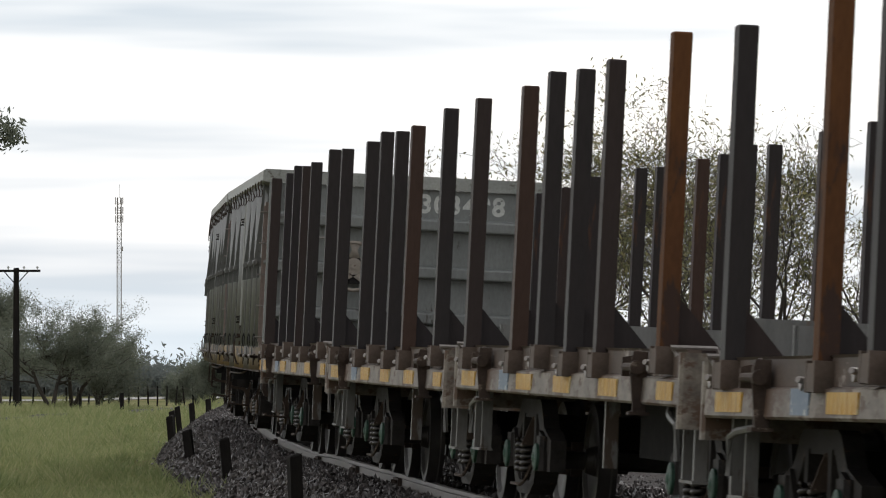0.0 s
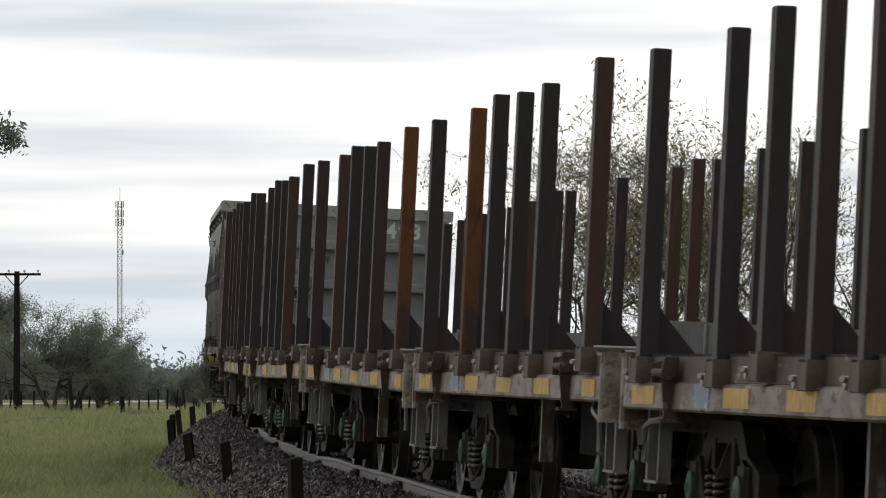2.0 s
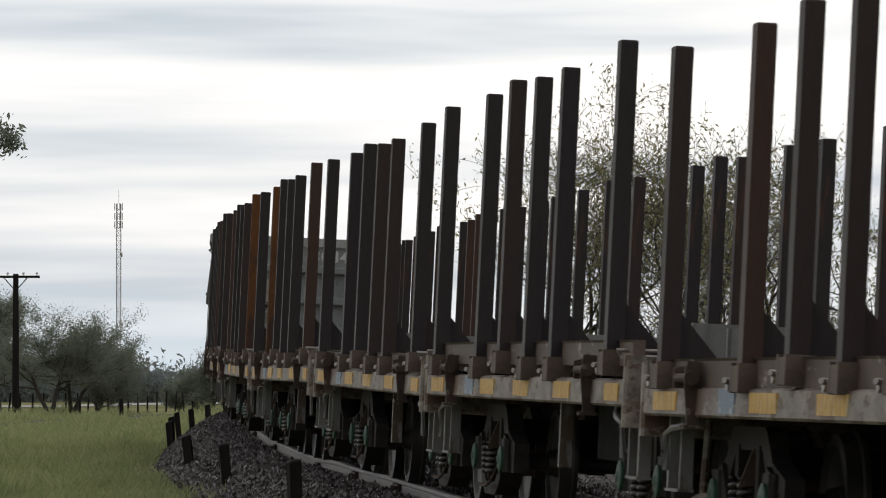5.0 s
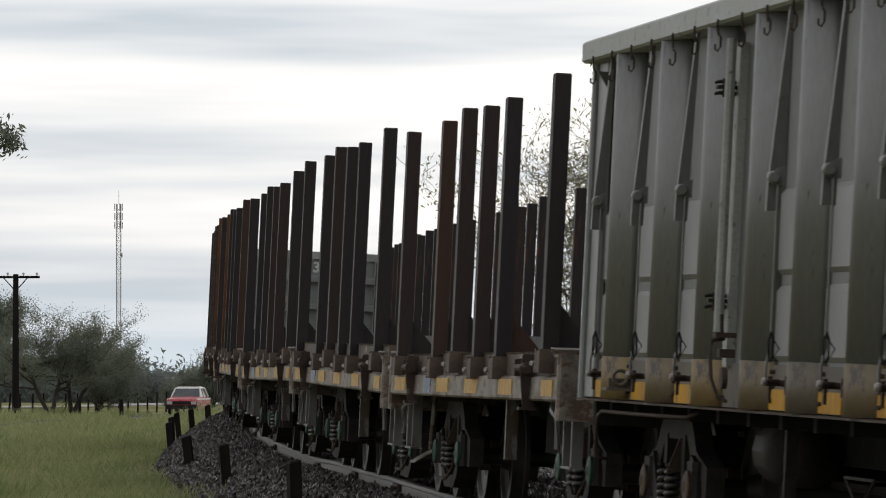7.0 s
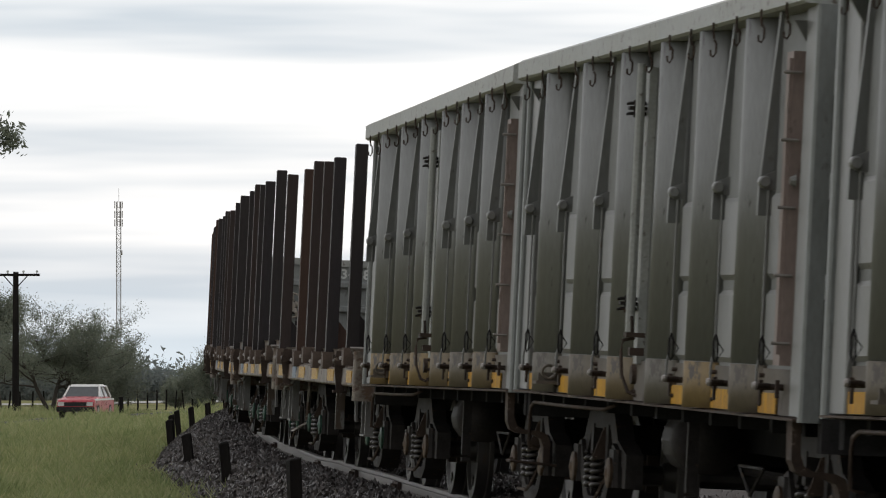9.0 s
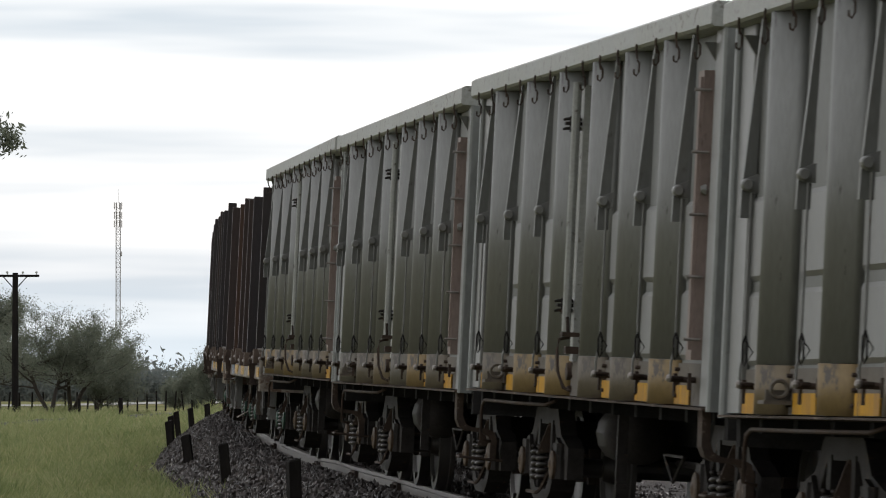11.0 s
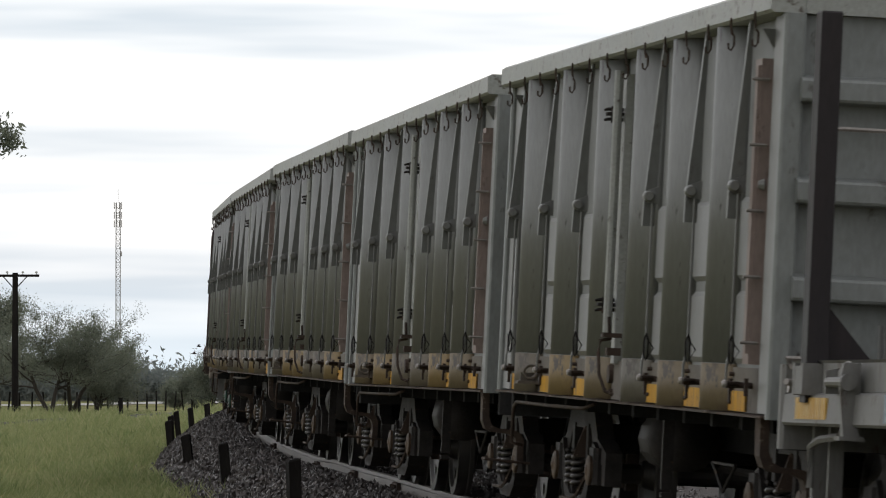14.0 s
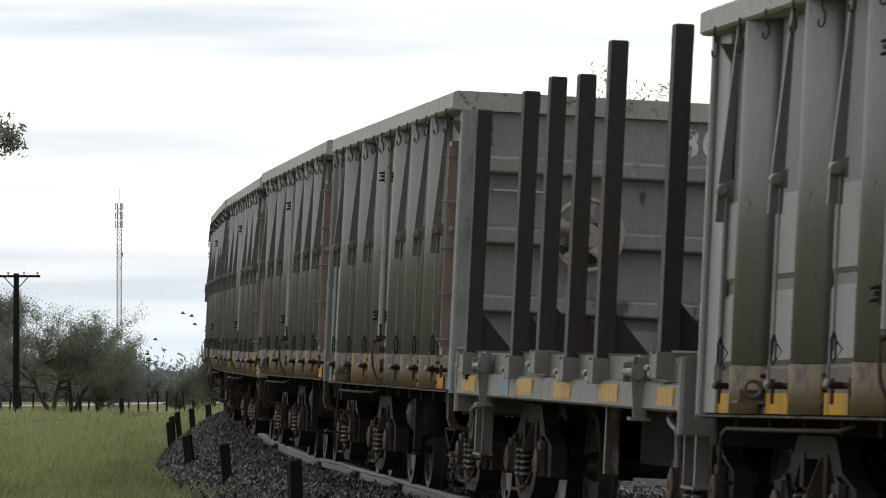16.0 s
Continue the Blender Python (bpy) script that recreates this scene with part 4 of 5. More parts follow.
    part("underfloor_box", bm, DARK, car)
    build_ends(car, L + 0.1, SILL)
    for y0 in (-BOGIE, BOGIE):
        build_bogie(car, y0, CAP_GREEN, "green painted axle cap")
    return car


def build_gondola():
    """A high-sided open wagon with pressed ribs and bottom-hinged doors."""
    car = thing("gondola_wagon", "high-sided grey open wagon with pressed ribs and ochre lower edge", "railway wagon", "train wagons")
    L, WX = 5.5, 1.34
    bm = bmesh.new()
    box(bm, -0.24, 0.24, -L, L, 0.62, 1.0)
    part("underframe", bm, DARK, car, "black centre sill")
    bm = bmesh.new()
    box(bm, -WX + 0.034, WX - 0.034, -L + 0.045, L - 0.045, 1.0, 1.06)
    part("floor_plate", bm, DARK, car, "dark wagon floor")
    bm = bmesh.new()
    box(bm, -1.28, 1.28, -0.05, 0.05, 0.86, 0.998)
    beam = part("cross_member", bm, DARK, car)
    beam.location = (0, -5.0, 0)
    for y in np.arange(-4.0, 5.1, 1.0):
        again(beam, pose(0, y, 0))
    ribs = (4.12, 2.39, 0.74, -0.82, -2.24, -3.80)
    knobs = (4.58, 2.98, 1.36, -1.62, -3.18, -4.66)
    for sx in (-1, 1):
        # sheeting
        bm = bmesh.new()
        box(bm, min(sx * WX, sx * (WX - 0.03)), max(sx * WX, sx * (WX - 0.03)), -L, L, 0.97, 3.188)
        wall = part("side_wall", bm, GREY, car, "grey steel side sheeting")
        def sbox(bm, a, b, y0, y1, z0, z1):
            box(bm, min(sx * (WX + a), sx * (WX + b)), max(sx * (WX + a), sx * (WX + b)), y0, y1, z0, z1)

        for i, k in enumerate(knobs):
            # pressed lower door between two ribs
            bm = bmesh.new()
            y1, y0 = k + 0.72, k - 0.20
            for za, zb in ((1.24, 1.66), (1.72, 2.20)):
                hull(bm, [[(sx * (WX + 0.001), y0, za), (sx * (WX + 0.001), y1, za), (sx * (WX + 0.001), y1, zb), (sx * (WX + 0.001), y0, zb)],
                          [(sx * (WX + 0.02), y0 + 0.05, za + 0.03), (sx * (WX + 0.02), y1 - 0.05, za + 0.03),
                           (sx * (WX + 0.02), y1 - 0.05, zb - 0.03), (sx * (WX + 0.02), y0 + 0.05, zb - 0.03)]])
            door = part("door", bm, PALE, wall, "pale pressed steel side door")
            # wedge-shaped door arm, narrow at the rim and wide at its pin
            bm = bmesh.new()
            hull(bm, [[(sx * (WX + a), k + y, z) for a, y in ((a0, 0.0), (a1, 0.0), (a1, 0.05), (a0, 0.05))]
                      for a0, a1, z in ((0.09, 0.11, 3.19), (0.115, 0.19, 2.2), (0.118, 0.193, 2.06))])
            part("door_arm", bm, GREY, wall, "sloping steel door arm")
            bm = bmesh.new()
            tube(bm, [(sx * (WX + 0.17), k - 0.075, 2.245), (sx * (WX + 0.17), k - 0.065, 2.245), (sx * (WX + 0.17), k - 0.004, 2.245)], [0.026, 0.034, 0.034], 14)
            extrude_y(bm, [(sx * (WX + 0.10), 2.20), (sx * (WX + 0.17), 2.205), (sx * (WX + 0.17), 2.282), (sx * (WX + 0.10), 2.31)], k - 0.03, k - 0.003)
            part("pivot", bm, PALE, wall, "round door pivot pin")
            bm = bmesh.new()
            tube(bm, [(sx * (WX + 0.055), k - 0.35, 2.25), (sx * (WX + 0.085), k - 0.35, 2.25)], [0.035, 0.02], 8)
            part("rivet_head", bm, PALE, wall)
            bm = bmesh.new()
            tube(bm, [(sx * (WX + 0.145), k - 0.05, 2.2), (sx * (WX + 0.145), k - 0.05, 1.32), (sx * (WX + 0.165), k - 0.05, 1.22), (sx * (WX + 0.165), k - 0.05, 1.10)], 0.008, 6)
            part("latch_rod", bm, PALE, wall, "thin pale latch rod")
            bm = bmesh.new()
            tube(bm, [(sx * (WX + 0.145 + a), k - 0.07, z) for a, z in ((0, 1.40), (0.014, 1.36), (0.014, 1.27), (0, 1.23), (-0.012, 1.27), (-0.012, 1.36), (0, 1.395))], 0.006, 5)
            tube(bm, [(sx * (WX + 0.145), k - 0.07, 1.37), (sx * (WX + 0.10), k - 0.07, 1.31), (sx * (WX + 0.14), k - 0.07, 1.24)], 0.004, 5)
            part("latch_bow", bm, DARK, wall, "dark wire latch bow")
            bm = bmesh.new()
            tube(bm, [(sx * (WX + 0.02), k - 0.1, 1.12), (sx * (WX + 0.17), k - 0.1, 1.12)], 0.018, 8)
            tube(bm, [(sx * (WX + 0.10), k - 0.1, 1.125), (sx * (WX + 0.19), k - 0.20, 1.125)], 0.016, 8)
            sbox(bm, 0.115, 0.138, k + 0.0, k + 0.03, 1.08, 1.155)
            sbox(bm, 0.072, 0.092, k - 0.26, k - 0.23, 1.06, 1.16)
            sbox(bm, 0.13, 0.146, k - 0.06, k - 0.03, 1.02, 1.12)
            part("latch", bm, RUSTY, wall, "rusty door latch")
            bm = bmesh.new()
            lathe = [(0.185, 0.016), (0.20, 0.025), (0.215, 0.016)]
            tube(bm, [(sx * (WX + a), k - 0.21, 1.125) for a, r in lathe], [r for a, r in lathe], 8)
            part("latch_tip", bm, WORN, wall, "worn bright latch tip")
            bm = bmesh.new()
            sbox(bm, 0.024, 0.034, k + 0.04, k + 0.66, 0.97, 1.085)
            part("reflector", bm, YELLOW_CLEAN, wall, "yellow reflective patch")
        for y in ribs:
            bm = bmesh.new()
            sect = [(0.0, 0.15), (0.10, 0.09), (0.138, 0.05), (0.15, 0.02), (0.15, -0.012), (0.138, -0.05), (0.115, -0.11), (0.08, -0.19), (0.045, -0.26), (0.0, -0.33)]
            hull(bm, [[(sx * (WX + a), b, z) for a, b in sect] for z in (1.24, 3.188)])
            rib = smooth_rib(part("rib", bm, GREY_RIB, wall, "pressed grey rib"))
            rib.location = (0, y, 0)
            bm = bmesh.new()
            hull(bm, [[(sx * (WX + a + 0.003), b, z) for a, b in sect] for z in (0.965, 1.237)])
            low_ = smooth_rib(part("rib_foot", bm, OCHRE, wall, "dirty ochre rib foot"))
            low_.location = (0, y, 0)
            for z in (1.02, 1.10, 1.18):
                bm = bmesh.new()
                tube(bm, [(sx * (WX + 0.02), y - 0.36, z), (sx * (WX + 0.05), y - 0.36, z)], 0.014, 6)
                part("rivet", bm, RUSTY, wall)
        # slim post and two hinge lugs near the middle
        bm = bmesh.new()
        tube(bm, [(sx * (WX + 0.10), 0.22, 1.40), (sx * (WX + 0.10), 0.22, 3.10)], 0.030, 8)
        box(bm, min(sx * WX, sx * (WX + 0.05)), max(sx * WX, sx * (WX + 0.05)), 0.20, 0.34, 1.2, 3.08)
        part("middle_post", bm, RIM, wall, "slim pale middle post")
        for z in (2.82, 1.58):
            bm = bmesh.new()
            for dz in (-0.035, 0.03):
                tube(bm, [(sx * (WX + 0.02), 0.30, z + dz), (sx * (WX + 0.15), 0.30, z + dz), (sx * (WX + 0.175), 0.30, z + dz - 0.008)], [0.014, 0.012, 0.009], 6)
            tube(bm, [(sx * (WX + 0.12), 0.28, z - 0.06), (sx * (WX + 0.12), 0.28, z + 0.05)], 0.013, 8)
            box(bm, min(sx * (WX + 0.05), sx * (WX + 0.16)), max(sx * (WX + 0.05), sx * (WX + 0.16)), 0.26, 0.34, z - 0.012, z + 0.010)
            part("lug", bm, GRIME, wall, "dark hinge lug")
        bm = bmesh.new()
        tube(bm, [(sx * (WX + 0.11), -0.05, 1.36), (sx * (WX + 0.185), -0.07, 1.345), (sx * (WX + 0.20), -0.10, 1.27), (sx * (WX + 0.195), -0.14, 1.13), (sx * (WX + 0.16), -0.2, 1.02),
                  (sx * (WX + 0.11), -0.22, 1.0)], 0.012, 6)
        tube(bm, [(sx * (WX + 0.12), -0.03, 1.36), (sx * (WX + 0.13), -0.03, 1.50)], 0.012, 6)
        disc_x(bm, min(sx * (WX + 0.10), sx * (WX + 0.13)), max(sx * (WX + 0.10), sx * (WX + 0.13)), -0.10, 1.13, 0.06, 14)
        box(bm, min(sx * (WX + 0.05), sx * (WX + 0.17)), max(sx * (WX + 0.05), sx * (WX + 0.17)), -0.10, 0.02, 1.365, 1.395)
        box(bm, min(sx * (WX + 0.05), sx * (WX + 0.14)), max(sx * (WX + 0.05), sx * (WX + 0.14)), -0.08, 0.0, 1.25, 1.30)
        part("lever", bm, RUSTY, wall, "rusty bent door lever")
        # lower edge angle
        bm = bmesh.new()
        extrude_y(bm, [(sx * a, b) for a, b in ((WX - 0.04, 0.94), (WX + 0.10, 0.945), (WX + 0.10, 0.958), (WX - 0.04, 0.963))], -L, L)
        part("bottom_angle", bm, RUSTY, wall, "dirty bottom edge")
        bm = bmesh.new()
        box(bm, min(sx * WX, sx * (WX + 0.02)), max(sx * WX, sx * (WX + 0.02)), -L, L, 0.966, 1.22)
        part("lower_band", bm, DIRT, wall, "dirty lower band")
        # rim hooks
        for i in range(14):
            y = -5.1 + i * 0.78
            bm = bmesh.new()
            d = 0.05 * ((i * 7) % 3 - 1)
            tube(bm, [(sx * 1.505, y, 3.215), (sx * 1.505, y, 3.17), (sx * 1.497, y, 3.12)], 0.007, 5)
            tube(bm, [(sx * 1.497 + a, y, 3.13 + b + d * 0.3) for a, b in ((0, 0), (0.014, -0.02), (0.014, -0.075), (0.0, -0.10), (-0.016, -0.09), (-0.018, -0.06))], 0.007, 5)
            part("hook", bm, RUSTY, wall, "small dark tarpaulin hook")
        # ladder side at both ends
        for sy in ((-1,) if sx < 0 else (1,)):
            bm = bmesh.new()
            ya, yb = sorted((sy * 4.78, sy * 4.98))
            sbox(bm, 0.004, 0.09, ya, yb, 1.24, 2.96)
            lad = part("ladder", bm, PINK, wall, "dull pink primed ladder panel")
            bm = bmesh.new()
            sbox(bm, 0.0905, 0.11, sy * 4.95 - 0.02, sy * 4.95 + 0.02, 1.30, 2.92)
            part("ladder_edge", bm, PINK, lad, "narrow pink edge strip")
            for k in range(5):
                bm = bmesh.new()
                tube(bm, [(sx * (WX + 0.05), sy * 5.02, 1.36 + k * 0.37), (sx * (WX + 0.15), sy * 5.02, 1.36 + k * 0.37)], 0.011, 6)
                part("rung", bm, WORN, lad, "bright worn rung")
        for sy in (-1, 1):
            bm = bmesh.new()
            box(bm, min(sx * (WX + 0.002), sx * (WX + 0.05)), max(sx * (WX + 0.002), sx * (WX + 0.05)), sy * 5.3 - 0.19, sy * 5.3 + 0.19, 0.97, 3.188, 0.01)
            part("corner_post", bm, PALE, wall, "pale corner post")
            bm = bmesh.new()
            extrude_y(bm, [(sx * (WX - 0.02), 2.9), (sx * (WX - 0.02), 3.12), (sx * (WX + 0.12), 3.12)], sy * 5.1 - 0.012, sy * 5.1 + 0.012)
            part("corner_gusset", bm, GREY, wall)
            if sy < 0:
                bm = bmesh.new()
                bend = ((1.38, 0.94), (1.375, 0.73), (1.35, 0.67), (1.30, 0.645), (1.17, 0.635), (1.12, 0.61), (1.10, 0.55), (1.10, 0.40))
                hull(bm, [[(sx * (a + i), -5.1 + w, z - i * 0.6) for i, w in ((0, -0.08), (0, 0.08), (-0.05, 0.08), (-0.05, -0.08))] for a, z in bend])
                tube(bm, [(sx * 1.30, -5.0, 0.46), (sx * 1.34, -5.0, 0.44), (sx * 1.34, -5.2, 0.44), (sx * 1.0, -5.2, 0.42)], 0.012, 6)
                part("step", bm, RUSTY, car, "rusty cranked step bracket")
            else:
                bm = bmesh.new()
                tube(bm, [(sx * 1.30, 1.5, 0.92), (sx * 1.36, 1.65, 0.885), (sx * 1.38, 3.2, 0.88), (sx * 1.38, 4.75, 0.88), (sx * 1.38, 4.90, 0.85), (sx * 1.38, 4.93, 0.79), (sx * 1.38, 4.93, 0.58),
                          (sx * 1.30, 4.93, 0.565)], 0.013, 8)
                smooth_rib(part("shunter_rail", bm, RUSTY, car, "long thin bent shunter's rail"))
                # jacking eye with its ledge
                bm = bmesh.new()
                hull(bm, [[(sx * (WX + 0.10) + (0.046 + 0.012 * math.cos(b)) * math.cos(a), 3.70 + 0.02 * math.sin(b), 1.105 + (0.046 + 0.012 * math.cos(b)) * math.sin(a))
                           for b in np.linspace(0, 2 * math.pi, 6, endpoint=False)] for a in np.linspace(0, 2 * math.pi, 21)], caps=False)
                sbox(bm, 0.005, 0.19, 3.66, 3.84, 1.02, 1.04)
                sbox(bm, 0.02, 0.16, 3.775, 3.80, 1.03, 1.10)
                part("jacking_eye", bm, DIRT, wall, "round rusty eye on a small ledge")
    # rim
    for sx in (-1, 1):
        bm = bmesh.new()
        extrude_y(bm, [(sx * 1.30, 3.19), (sx * 1.48, 3.19), (sx * 1.50, 3.205), (sx * 1.50, 3.32), (sx * 1.47, 3.34), (sx * 1.30, 3.34)], -L - 0.06, L + 0.06)
        part("top_rim", bm, RIM, car, "pale scuffed top rim")
    for sy in (-1, 1):
        bm = bmesh.new()
        box(bm, -1.30, 1.30, min(sy * (L - 0.05), sy * (L + 0.07)), max(sy * (L - 0.05), sy * (L + 0.07)), 3.19, 3.34)
        part("end_rim", bm, RIM, car, "pale end rim")
        bm = bmesh.new()
        box(bm, -1.37, 1.37, min(sy * (L - 0.04), sy * (L + 0.003)), max(sy * (L - 0.04), sy * (L + 0.003)), 0.97, 3.188)
        end = part("end_wall", bm, END_GREY_LIFTED, car, "grey end wall with three deep ribs")
        for z in (2.78, 2.22, 1.68):
            bm = bmesh.new()
            prof = [(0.004, z - 0.085), (0.14, z - 0.075), (0.15, z - 0.06), (0.15, z + 0.035), (0.14, z + 0.05), (0.004, z + 0.075)]
            extrude_x(bm, [(sy * (L + a), b) for a, b in prof], -1.32, 1.32)
            part("end_rib", bm, END_GREY_LIFTED, end, "horizontal stiffening rib")
        for x in (-1.36, 1.36):
            bm = bmesh.new()
            box(bm, x - 0.06, x + 0.06, min(sy * (L + 0.004), sy * (L + 0.09)), max(sy * (L + 0.004), sy * (L + 0.09)), 0.94, 3.188, 0.015)
            part("end_post", bm, END_GREY_LIFTED, end, "square end post")
        bm = bmesh.new()
        tube(bm, [(-1.15, sy * (L + 0.05), 2.56), (-1.15, sy * (L + 0.13), 2.56), (-0.68, sy * (L + 0.13), 2.56), (-0.68, sy * (L + 0.05), 2.56)], 0.014, 6)
        part("grab_bar", bm, WORN, end, "bright grab bar")
        bm = bmesh.new()
        box(bm, -1.3, 1.3, min(sy * (L + 0.004), sy * (L + 0.12)), max(sy * (L + 0.004), sy * (L + 0.12)), 0.78, 1.0)
        part("end_sill", bm, DARK, car, "grimy black end sill")
    # hand brake on the rear end
    rear = [o for o in car.children if o.name.startswith("end_wall")][0]
    bm = bmesh.new()
    R = 0.28
    ring = [[((R + 0.022 * math.cos(b)) * math.cos(a), 0.022 * math.sin(b), (R + 0.022 * math.cos(b)) * math.sin(a)) for b in np.linspace(0, 2 * math.pi, 6, endpoint=False)]
            for a in np.linspace(0, 2 * math.pi, 29)]
    hull(bm, ring, caps=False)
    for k in range(5):
        a = 2 * math.pi * k / 5 + 0.3
        u, w = Vector((math.cos(a), 0, math.sin(a))), Vector((-math.sin(a), 0, math.cos(a)))
        hull(bm, [[u * r + w * hw * s_ + Vector((0, y, 0)) for s_, y in ((-1, -0.008), (1, -0.008), (1, 0.008), (-1, 0.008))] for r, hw in ((0.1, 0.07), (0.19, 0.035), (0.285, 0.072))])
    hull(bm, [[(0.10 * math.cos(a), y, 0.10 * math.sin(a)) for a in np.linspace(0, 2 * math.pi, 20, endpoint=False)] for y in (-0.012, 0.012)])
    hull(bm, [[(0.03 * math.cos(a), y, 0.03 * math.sin(a)) for a in np.linspace(0, 2 * math.pi, 8, endpoint=False)] for y in (-0.05, 0.05)])
    wheel = smooth_rib(part("brake_wheel", bm, WHEEL_PAINT, rear, "pale dirty cast hand-brake wheel"))
    wheel.location = (-0.56, -L - 0.22, 2.24)
    lettering("brake_word", "FRENO", 0.055, DARK, wheel, pose(-0.115, -0.016, 0.0, 90, -75, 0), "small cast word")
    bm = bmesh.new()
    box(bm, -0.63, -0.43, -L - 0.2, -L - 0.004, 2.04, 2.34, 0.03)
    for k in range(9):
        z = 1.92 - k * 0.085
        w = 0.02 if k % 2 else 0.008
        box(bm, -0.44 - w, -0.44 + w, -L - 0.15, -L - 0.13, z - 0.05, z + 0.05)
    part("brake_chain", bm, DARK, rear, "dark brake gear and chain")
    # brake gear below
    bm = bmesh.new()
    tube(bm, [(-0.95, 0.55, 0.72), (-0.95, -0.15, 0.72)], 0.2, 14)
    tube(bm, [(-0.95, 0.60, 0.72), (-0.95, 0.55, 0.72)], [0.12, 0.2], 14)
    smooth(part("air_reservoir", bm, GRIME, car, "round black air reservoir"))
    for sx in (-1, 1):
        bm = bmesh.new()
        box(bm, sx * 1.16 - 0.035, sx * 1.16 + 0.035, -0.75, -0.70, 0.42, 0.94)
        box(bm, sx * 1.16 - 0.035, sx * 1.16 + 0.035, -0.752, -0.698, 0.37, 0.40)
        part("hanger_plate", bm, GRIME, car, "dark hanging plate")
    bm = bmesh.new()
    for a, b in (((-1.0, -1.9, 0.45), (-1.0, -2.3, 0.62)), ((-1.0, -2.3, 0.62), (-1.0, -1.5, 0.62)), ((-1.0, -1.5, 0.62), (-1.0, -1.9, 0.45))):
        tube(bm, [a, b], 0.012, 5)
    tube(bm, [(-0.3, -2.8, 0.5), (-0.3, 2.8, 0.5)], 0.03, 6)
    part("brake_rigging", bm, GRIME, car)
    build_ends(car, L + 0.05, DIRT)
    for y0 in (-BOGIE, BOGIE):
        build_bogie(car, y0, CAP_RUST, "rusty axle cap")
    return car


def smooth_rib(ob):
    """Soft shading on the long faces, the flat ends left sharp."""
    for p in ob.data.polygons:
        p.use_smooth = len(p.vertices) == 4
    return ob


WHEEL_PAINT = material("brake_wheel_paint", ((0.21, 0.18, 0.15), (0.36, 0.32, 0.275)), 0.6, 0.1, 6.0, 50, 0.1, (1, 1, 1), ((0.10, 0.06, 0.04), 0.08, 9.0))

# small differences in the spacing of the wagons
SLACK = {-7: -0.69, -6: -0.60, -5: -0.72, -4: -0.38, -3: -0.42, -2: -0.26, -1: -0.47, 0: 0.03, 1: 0.19, 2: 0.0, 3: 0.33, 4: 0.59,
         5: 0.80, 6: 0.40, 7: -0.05}
FLATS = (6, 5, 4, 3, 2, 1, 0, -6)
GONDOLAS = (9, 8, 7, -1, -2, -3, -4, -5, -7)
train = []


def raise_stake(post, by):
    """Lifts a stake and leaves its foot's fittings where they are."""
    post.location.z += by
    for c in post.children:
        c.location.z -= by


def spread(ob, by):
    """Sets the halves of a part, and of what it carries, apart by this much on each side."""
    if ob.name.startswith(("wheelset", "brake_wheel", "brake_chain")):
        return
    if abs(ob.location.x) > 0.5:
        ob.location.x += math.copysign(by, ob.location.x)
    elif ob.type == "MESH" and ob.data.users == 1:
        for v in ob.data.vertices:
            v.co.x += by * max(-1.0, min(1.0, v.co.x / 0.9))
    for c in ob.children:
        spread(c, 0.11 if c.name.startswith("bogie") else by)


def build_train():
    flat, gondola = build_flat(), build_gondola()
    for car in (flat, gondola):
        for o in {o.data.name: o for o in car.children if o.name.startswith("cross_member")}.values():
            for v in o.data.vertices:
                v.co.x += math.copysign(0.165, v.co.x)
        for o in car.children:
            if not o.name.startswith("cross_member"):
                spread(o, 0.11 if o.name.startswith("bogie") else 0.165)
    for slots, car in ((FLATS, flat), (GONDOLAS, gondola)):
        for i, k in enumerate(slots):
            one = car if i == 0 else copy_thing(car, Matrix())
            train.append((one, FIRST + PITCH * (k + 0.5) + SLACK.get(k, 0.0), k))
    # two stakes thick with orange rust, and a wagon whose stakes stand a little higher
    for one, s, k in train:
        for o in one.children:
            if o.name.startswith("stake") and o.data.vertices[0].co.x < 0:
                if (k, round(o.location.y * 10)) in ((4, -48), (3, 21)):
                    o.data = o.data.copy()
                    o.data.materials[0] = RUST_STAKE
                    o["label"] = "tall steel stake thick with orange rust"
                if k == 1:
                    raise_stake(o, 0.08)
    for one, s, k in train:
        if k == 0:
            bm = bmesh.new()
            hull(bm, [[(-1.40, y, 0.33), (-1.38, y, 0.35), (-1.20, y, 0.46), (-1.22, y, 0.44)] for y in (4.9, 5.3)])
            tube(bm, [(-1.24, 5.1, 0.45), (-1.22, 5.1, 0.9)], 0.025, 6)
            part("bent_step", bm, SILL, one, "bent pale foot step")
    # running numbers painted on the end walls
    for one, s, k in train:
        if k in (7, -5):
            rear = [o for o in one.children if o.name.startswith("end_wall")][0]
            lettering("number", "303498" if k == 7 else "3031", 0.30, WHITE, rear, pose(0.70 if k == 7 else 0.52, -5.507, 2.92, 90, 0, 0), "white painted wagon number")
        if k == -6:
            for o in one.children_recursive:
                if o.name.startswith(("side_sill", "stake_beam", "stake_socket", "end_sill", "chain_winch")):
                    o.data = o.data.copy()
                    o.data.materials[0] = SILL_GREY
                elif o.name.startswith("axle_cap"):
                    o.data = o.data.copy()
                    o.data.materials[0] = CAP_RUST
                    o["label"] = "rusty axle cap"
            for o in one.children:
                if o.name.startswith("stake") and o.data.vertices[0].co.x < 0:
                    raise_stake(o, {-21: 0.16, -48: 0.08, 48: -0.05}.get(round(o.location.y * 10), 0.0))
            one["label"] = "flat timber wagon with dark steel stakes and clean grey sills"


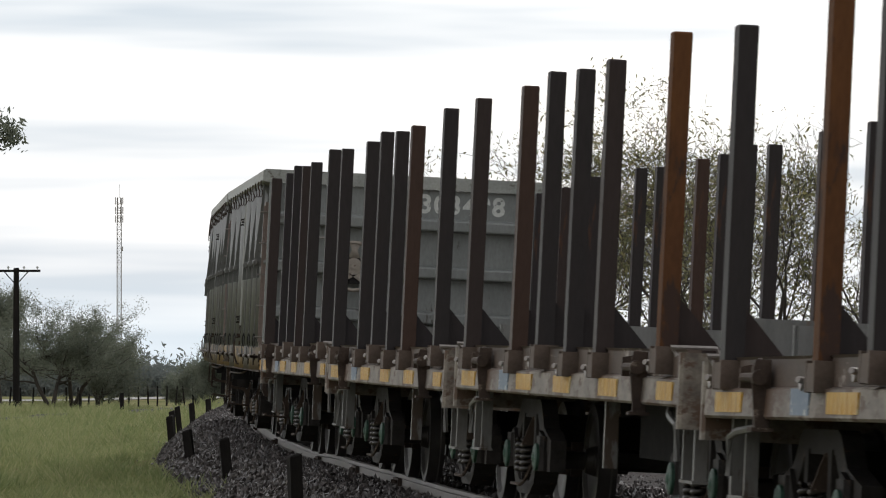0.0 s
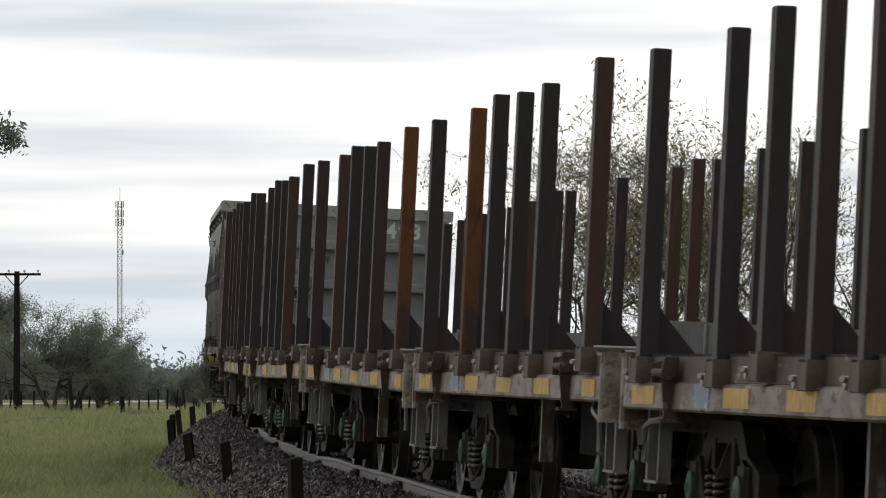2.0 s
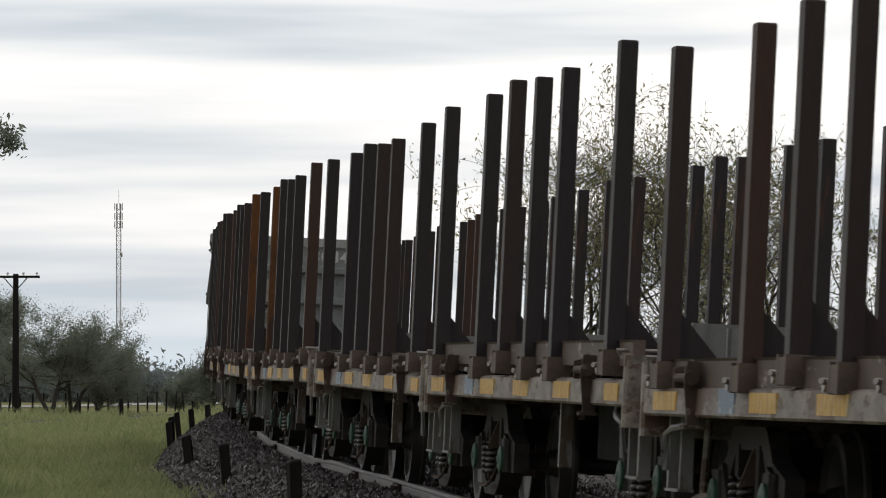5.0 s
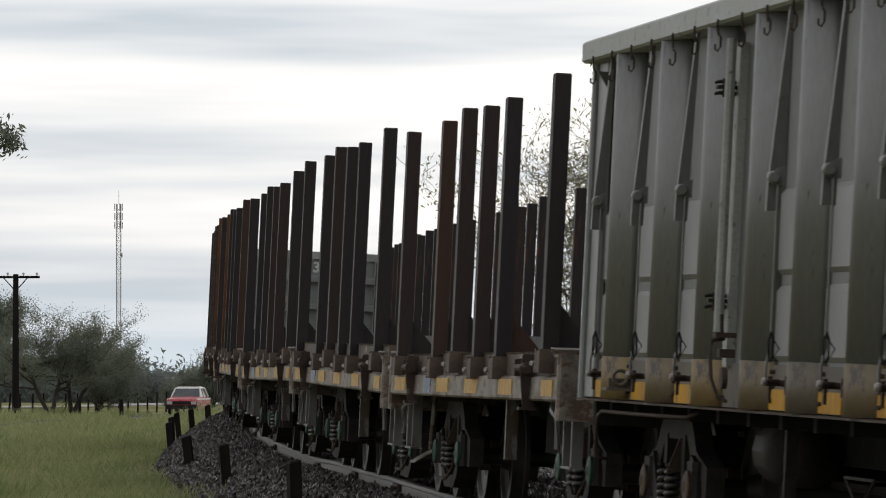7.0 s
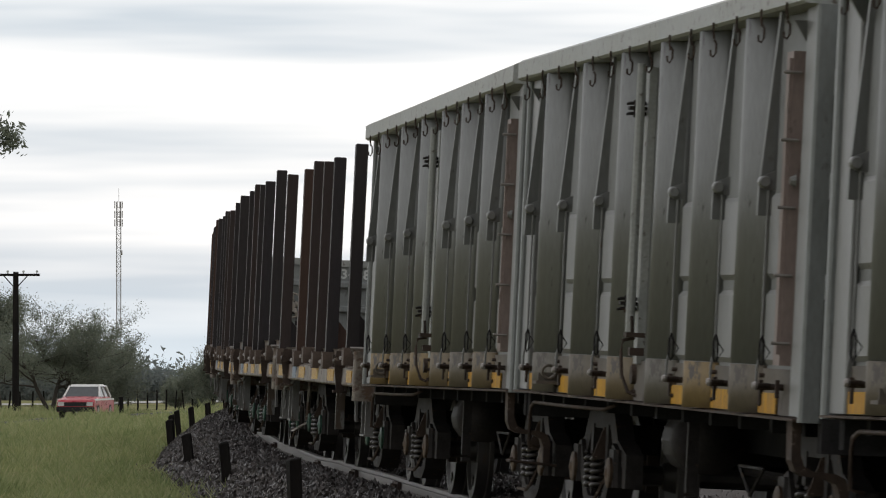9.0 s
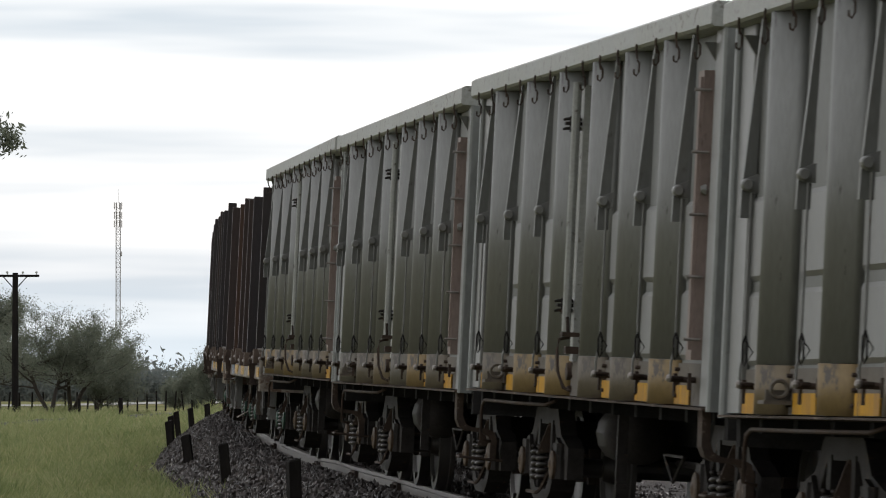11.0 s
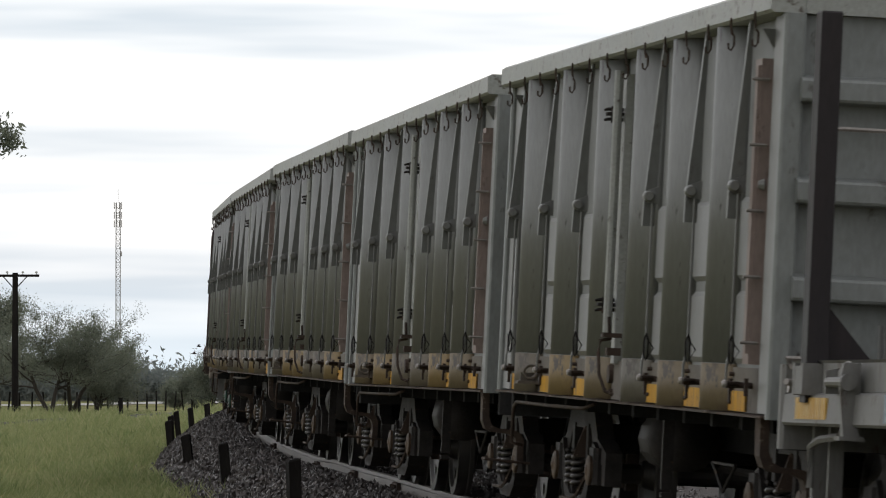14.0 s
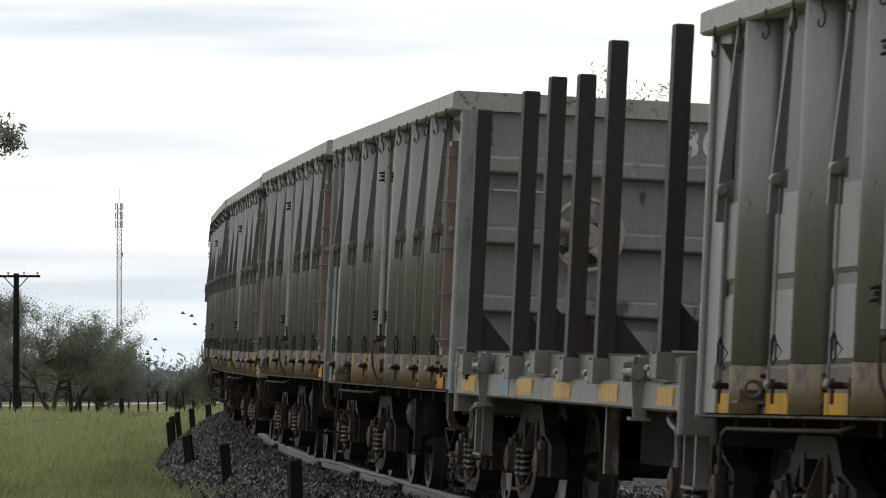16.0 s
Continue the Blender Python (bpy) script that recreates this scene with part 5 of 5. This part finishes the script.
def motions():
    """The train rolls along the line, its wheels turn, and a car comes up the road."""
    for one, s, k in train:
        walk(one, [(t, on_line(s + SPEED * (t - 8) - SLOWING * (t - 8) ** 2, BOGIE)) for t in np.arange(0, 16.01, 0.25)])
    spun = {}
    turn = SPEED / WHEEL_R * 180 / math.pi
    for one, s, k in train:
        for bogie in one.children:
            if not bogie.name.startswith("bogie"):
                continue
            for ws in bogie.children:
                if not ws.name.startswith("wheelset"):
                    continue
                y = ws.location.y
                key = y > 0
                if key not in spun:
                    walk(ws, [(i / 15, pose(0, y, WHEEL_R, -turn * i / 15)) for i in range(241)])
                    spun[key] = ws.animation_data
                else:
                    ws.rotation_mode = "QUATERNION"
                    ad = ws.animation_data_create()
                    ad.action = spun[key].action
                    ad.action_slot = spun[key].action_slot
    rows = []
    for i, (t, x, y) in enumerate(ROAD):
        a, b = ROAD[max(i - 1, 0)], ROAD[min(i + 1, len(ROAD) - 1)]
        heading = math.degrees(math.atan2(-(b[1] - a[1]), b[2] - a[2]))
        rows.append((t, pose(x, y, terrain(x, y) + 0.045, 0, 0, heading % 360 - (5.5 if 5 < t < 12 else 2))))
    for bird, (x0, z0, x1, z1) in zip(birds, ((-10.2, 4.6, -13.3, 3.1), (-9.6, 4.4, -12.85, 2.95), (-9.3, 4.2, -12.7, 2.5), (-11.0, 3.6, -14.7, 1.7),
                                              (-11.6, 3.2, -15.1, 0.85), (-12.0, 2.8, -15.0, 0.5))):
        walk(bird, [(t, pose(x1 + (x0 - x1) * (16 - t) / 3, 300 + 4 * (16 - t), z1 + (z0 - z1) * (16 - t) / 9 + 0.15 * math.sin(2.1 * t + x0), 0, 15 * math.sin(3 * t), 80))
                    for t in (0, 2, 4, 6, 8, 10, 11, 12, 12.5, 13, 13.5, 14, 14.5, 15, 15.5, 16)])
    walk(red_car, rows)
    for w, x, y in car_wheels:
        walk(w, [(i / 30, pose(x, y, 0.29, -60.0 * i)) for i in range(481)])


birds = []


def build_birds():
    """Small dark birds over the field: a body and two wings each."""
    first = None
    for i in range(6):
        if first is None:
            bird = thing("bird", "small dark bird in flight over the field", "bird", "flying birds")
            bm = bmesh.new()
            tube(bm, [(0, -0.13, 0), (0, -0.05, 0.0), (0, 0.05, 0.01), (0, 0.11, 0.015), (0, 0.14, 0.01)], [0.012, 0.03, 0.035, 0.02, 0.006], 7)
            smooth(part("body", bm, TIMBER, bird))
            for sx in (-1, 1):
                bm = bmesh.new()
                hull(bm, [[(sx * x, y0, z), (sx * x, y1, z), (sx * x, y1, z + 0.006), (sx * x, y0, z + 0.006)]
                          for x, y0, y1, z in ((0.02, -0.04, 0.06, 0.02), (0.12, -0.03, 0.07, 0.07), (0.24, -0.05, 0.02, 0.05))])
                part("wing", bm, TIMBER, bird)
            first = bird
        else:
            bird = copy_thing(first, Matrix())
        birds.append(bird)


build_ground()
build_track()
build_marker_posts()
build_plants()
build_roadside()
red_car, car_wheels = build_red_car()
build_train()
build_birds()
motions()
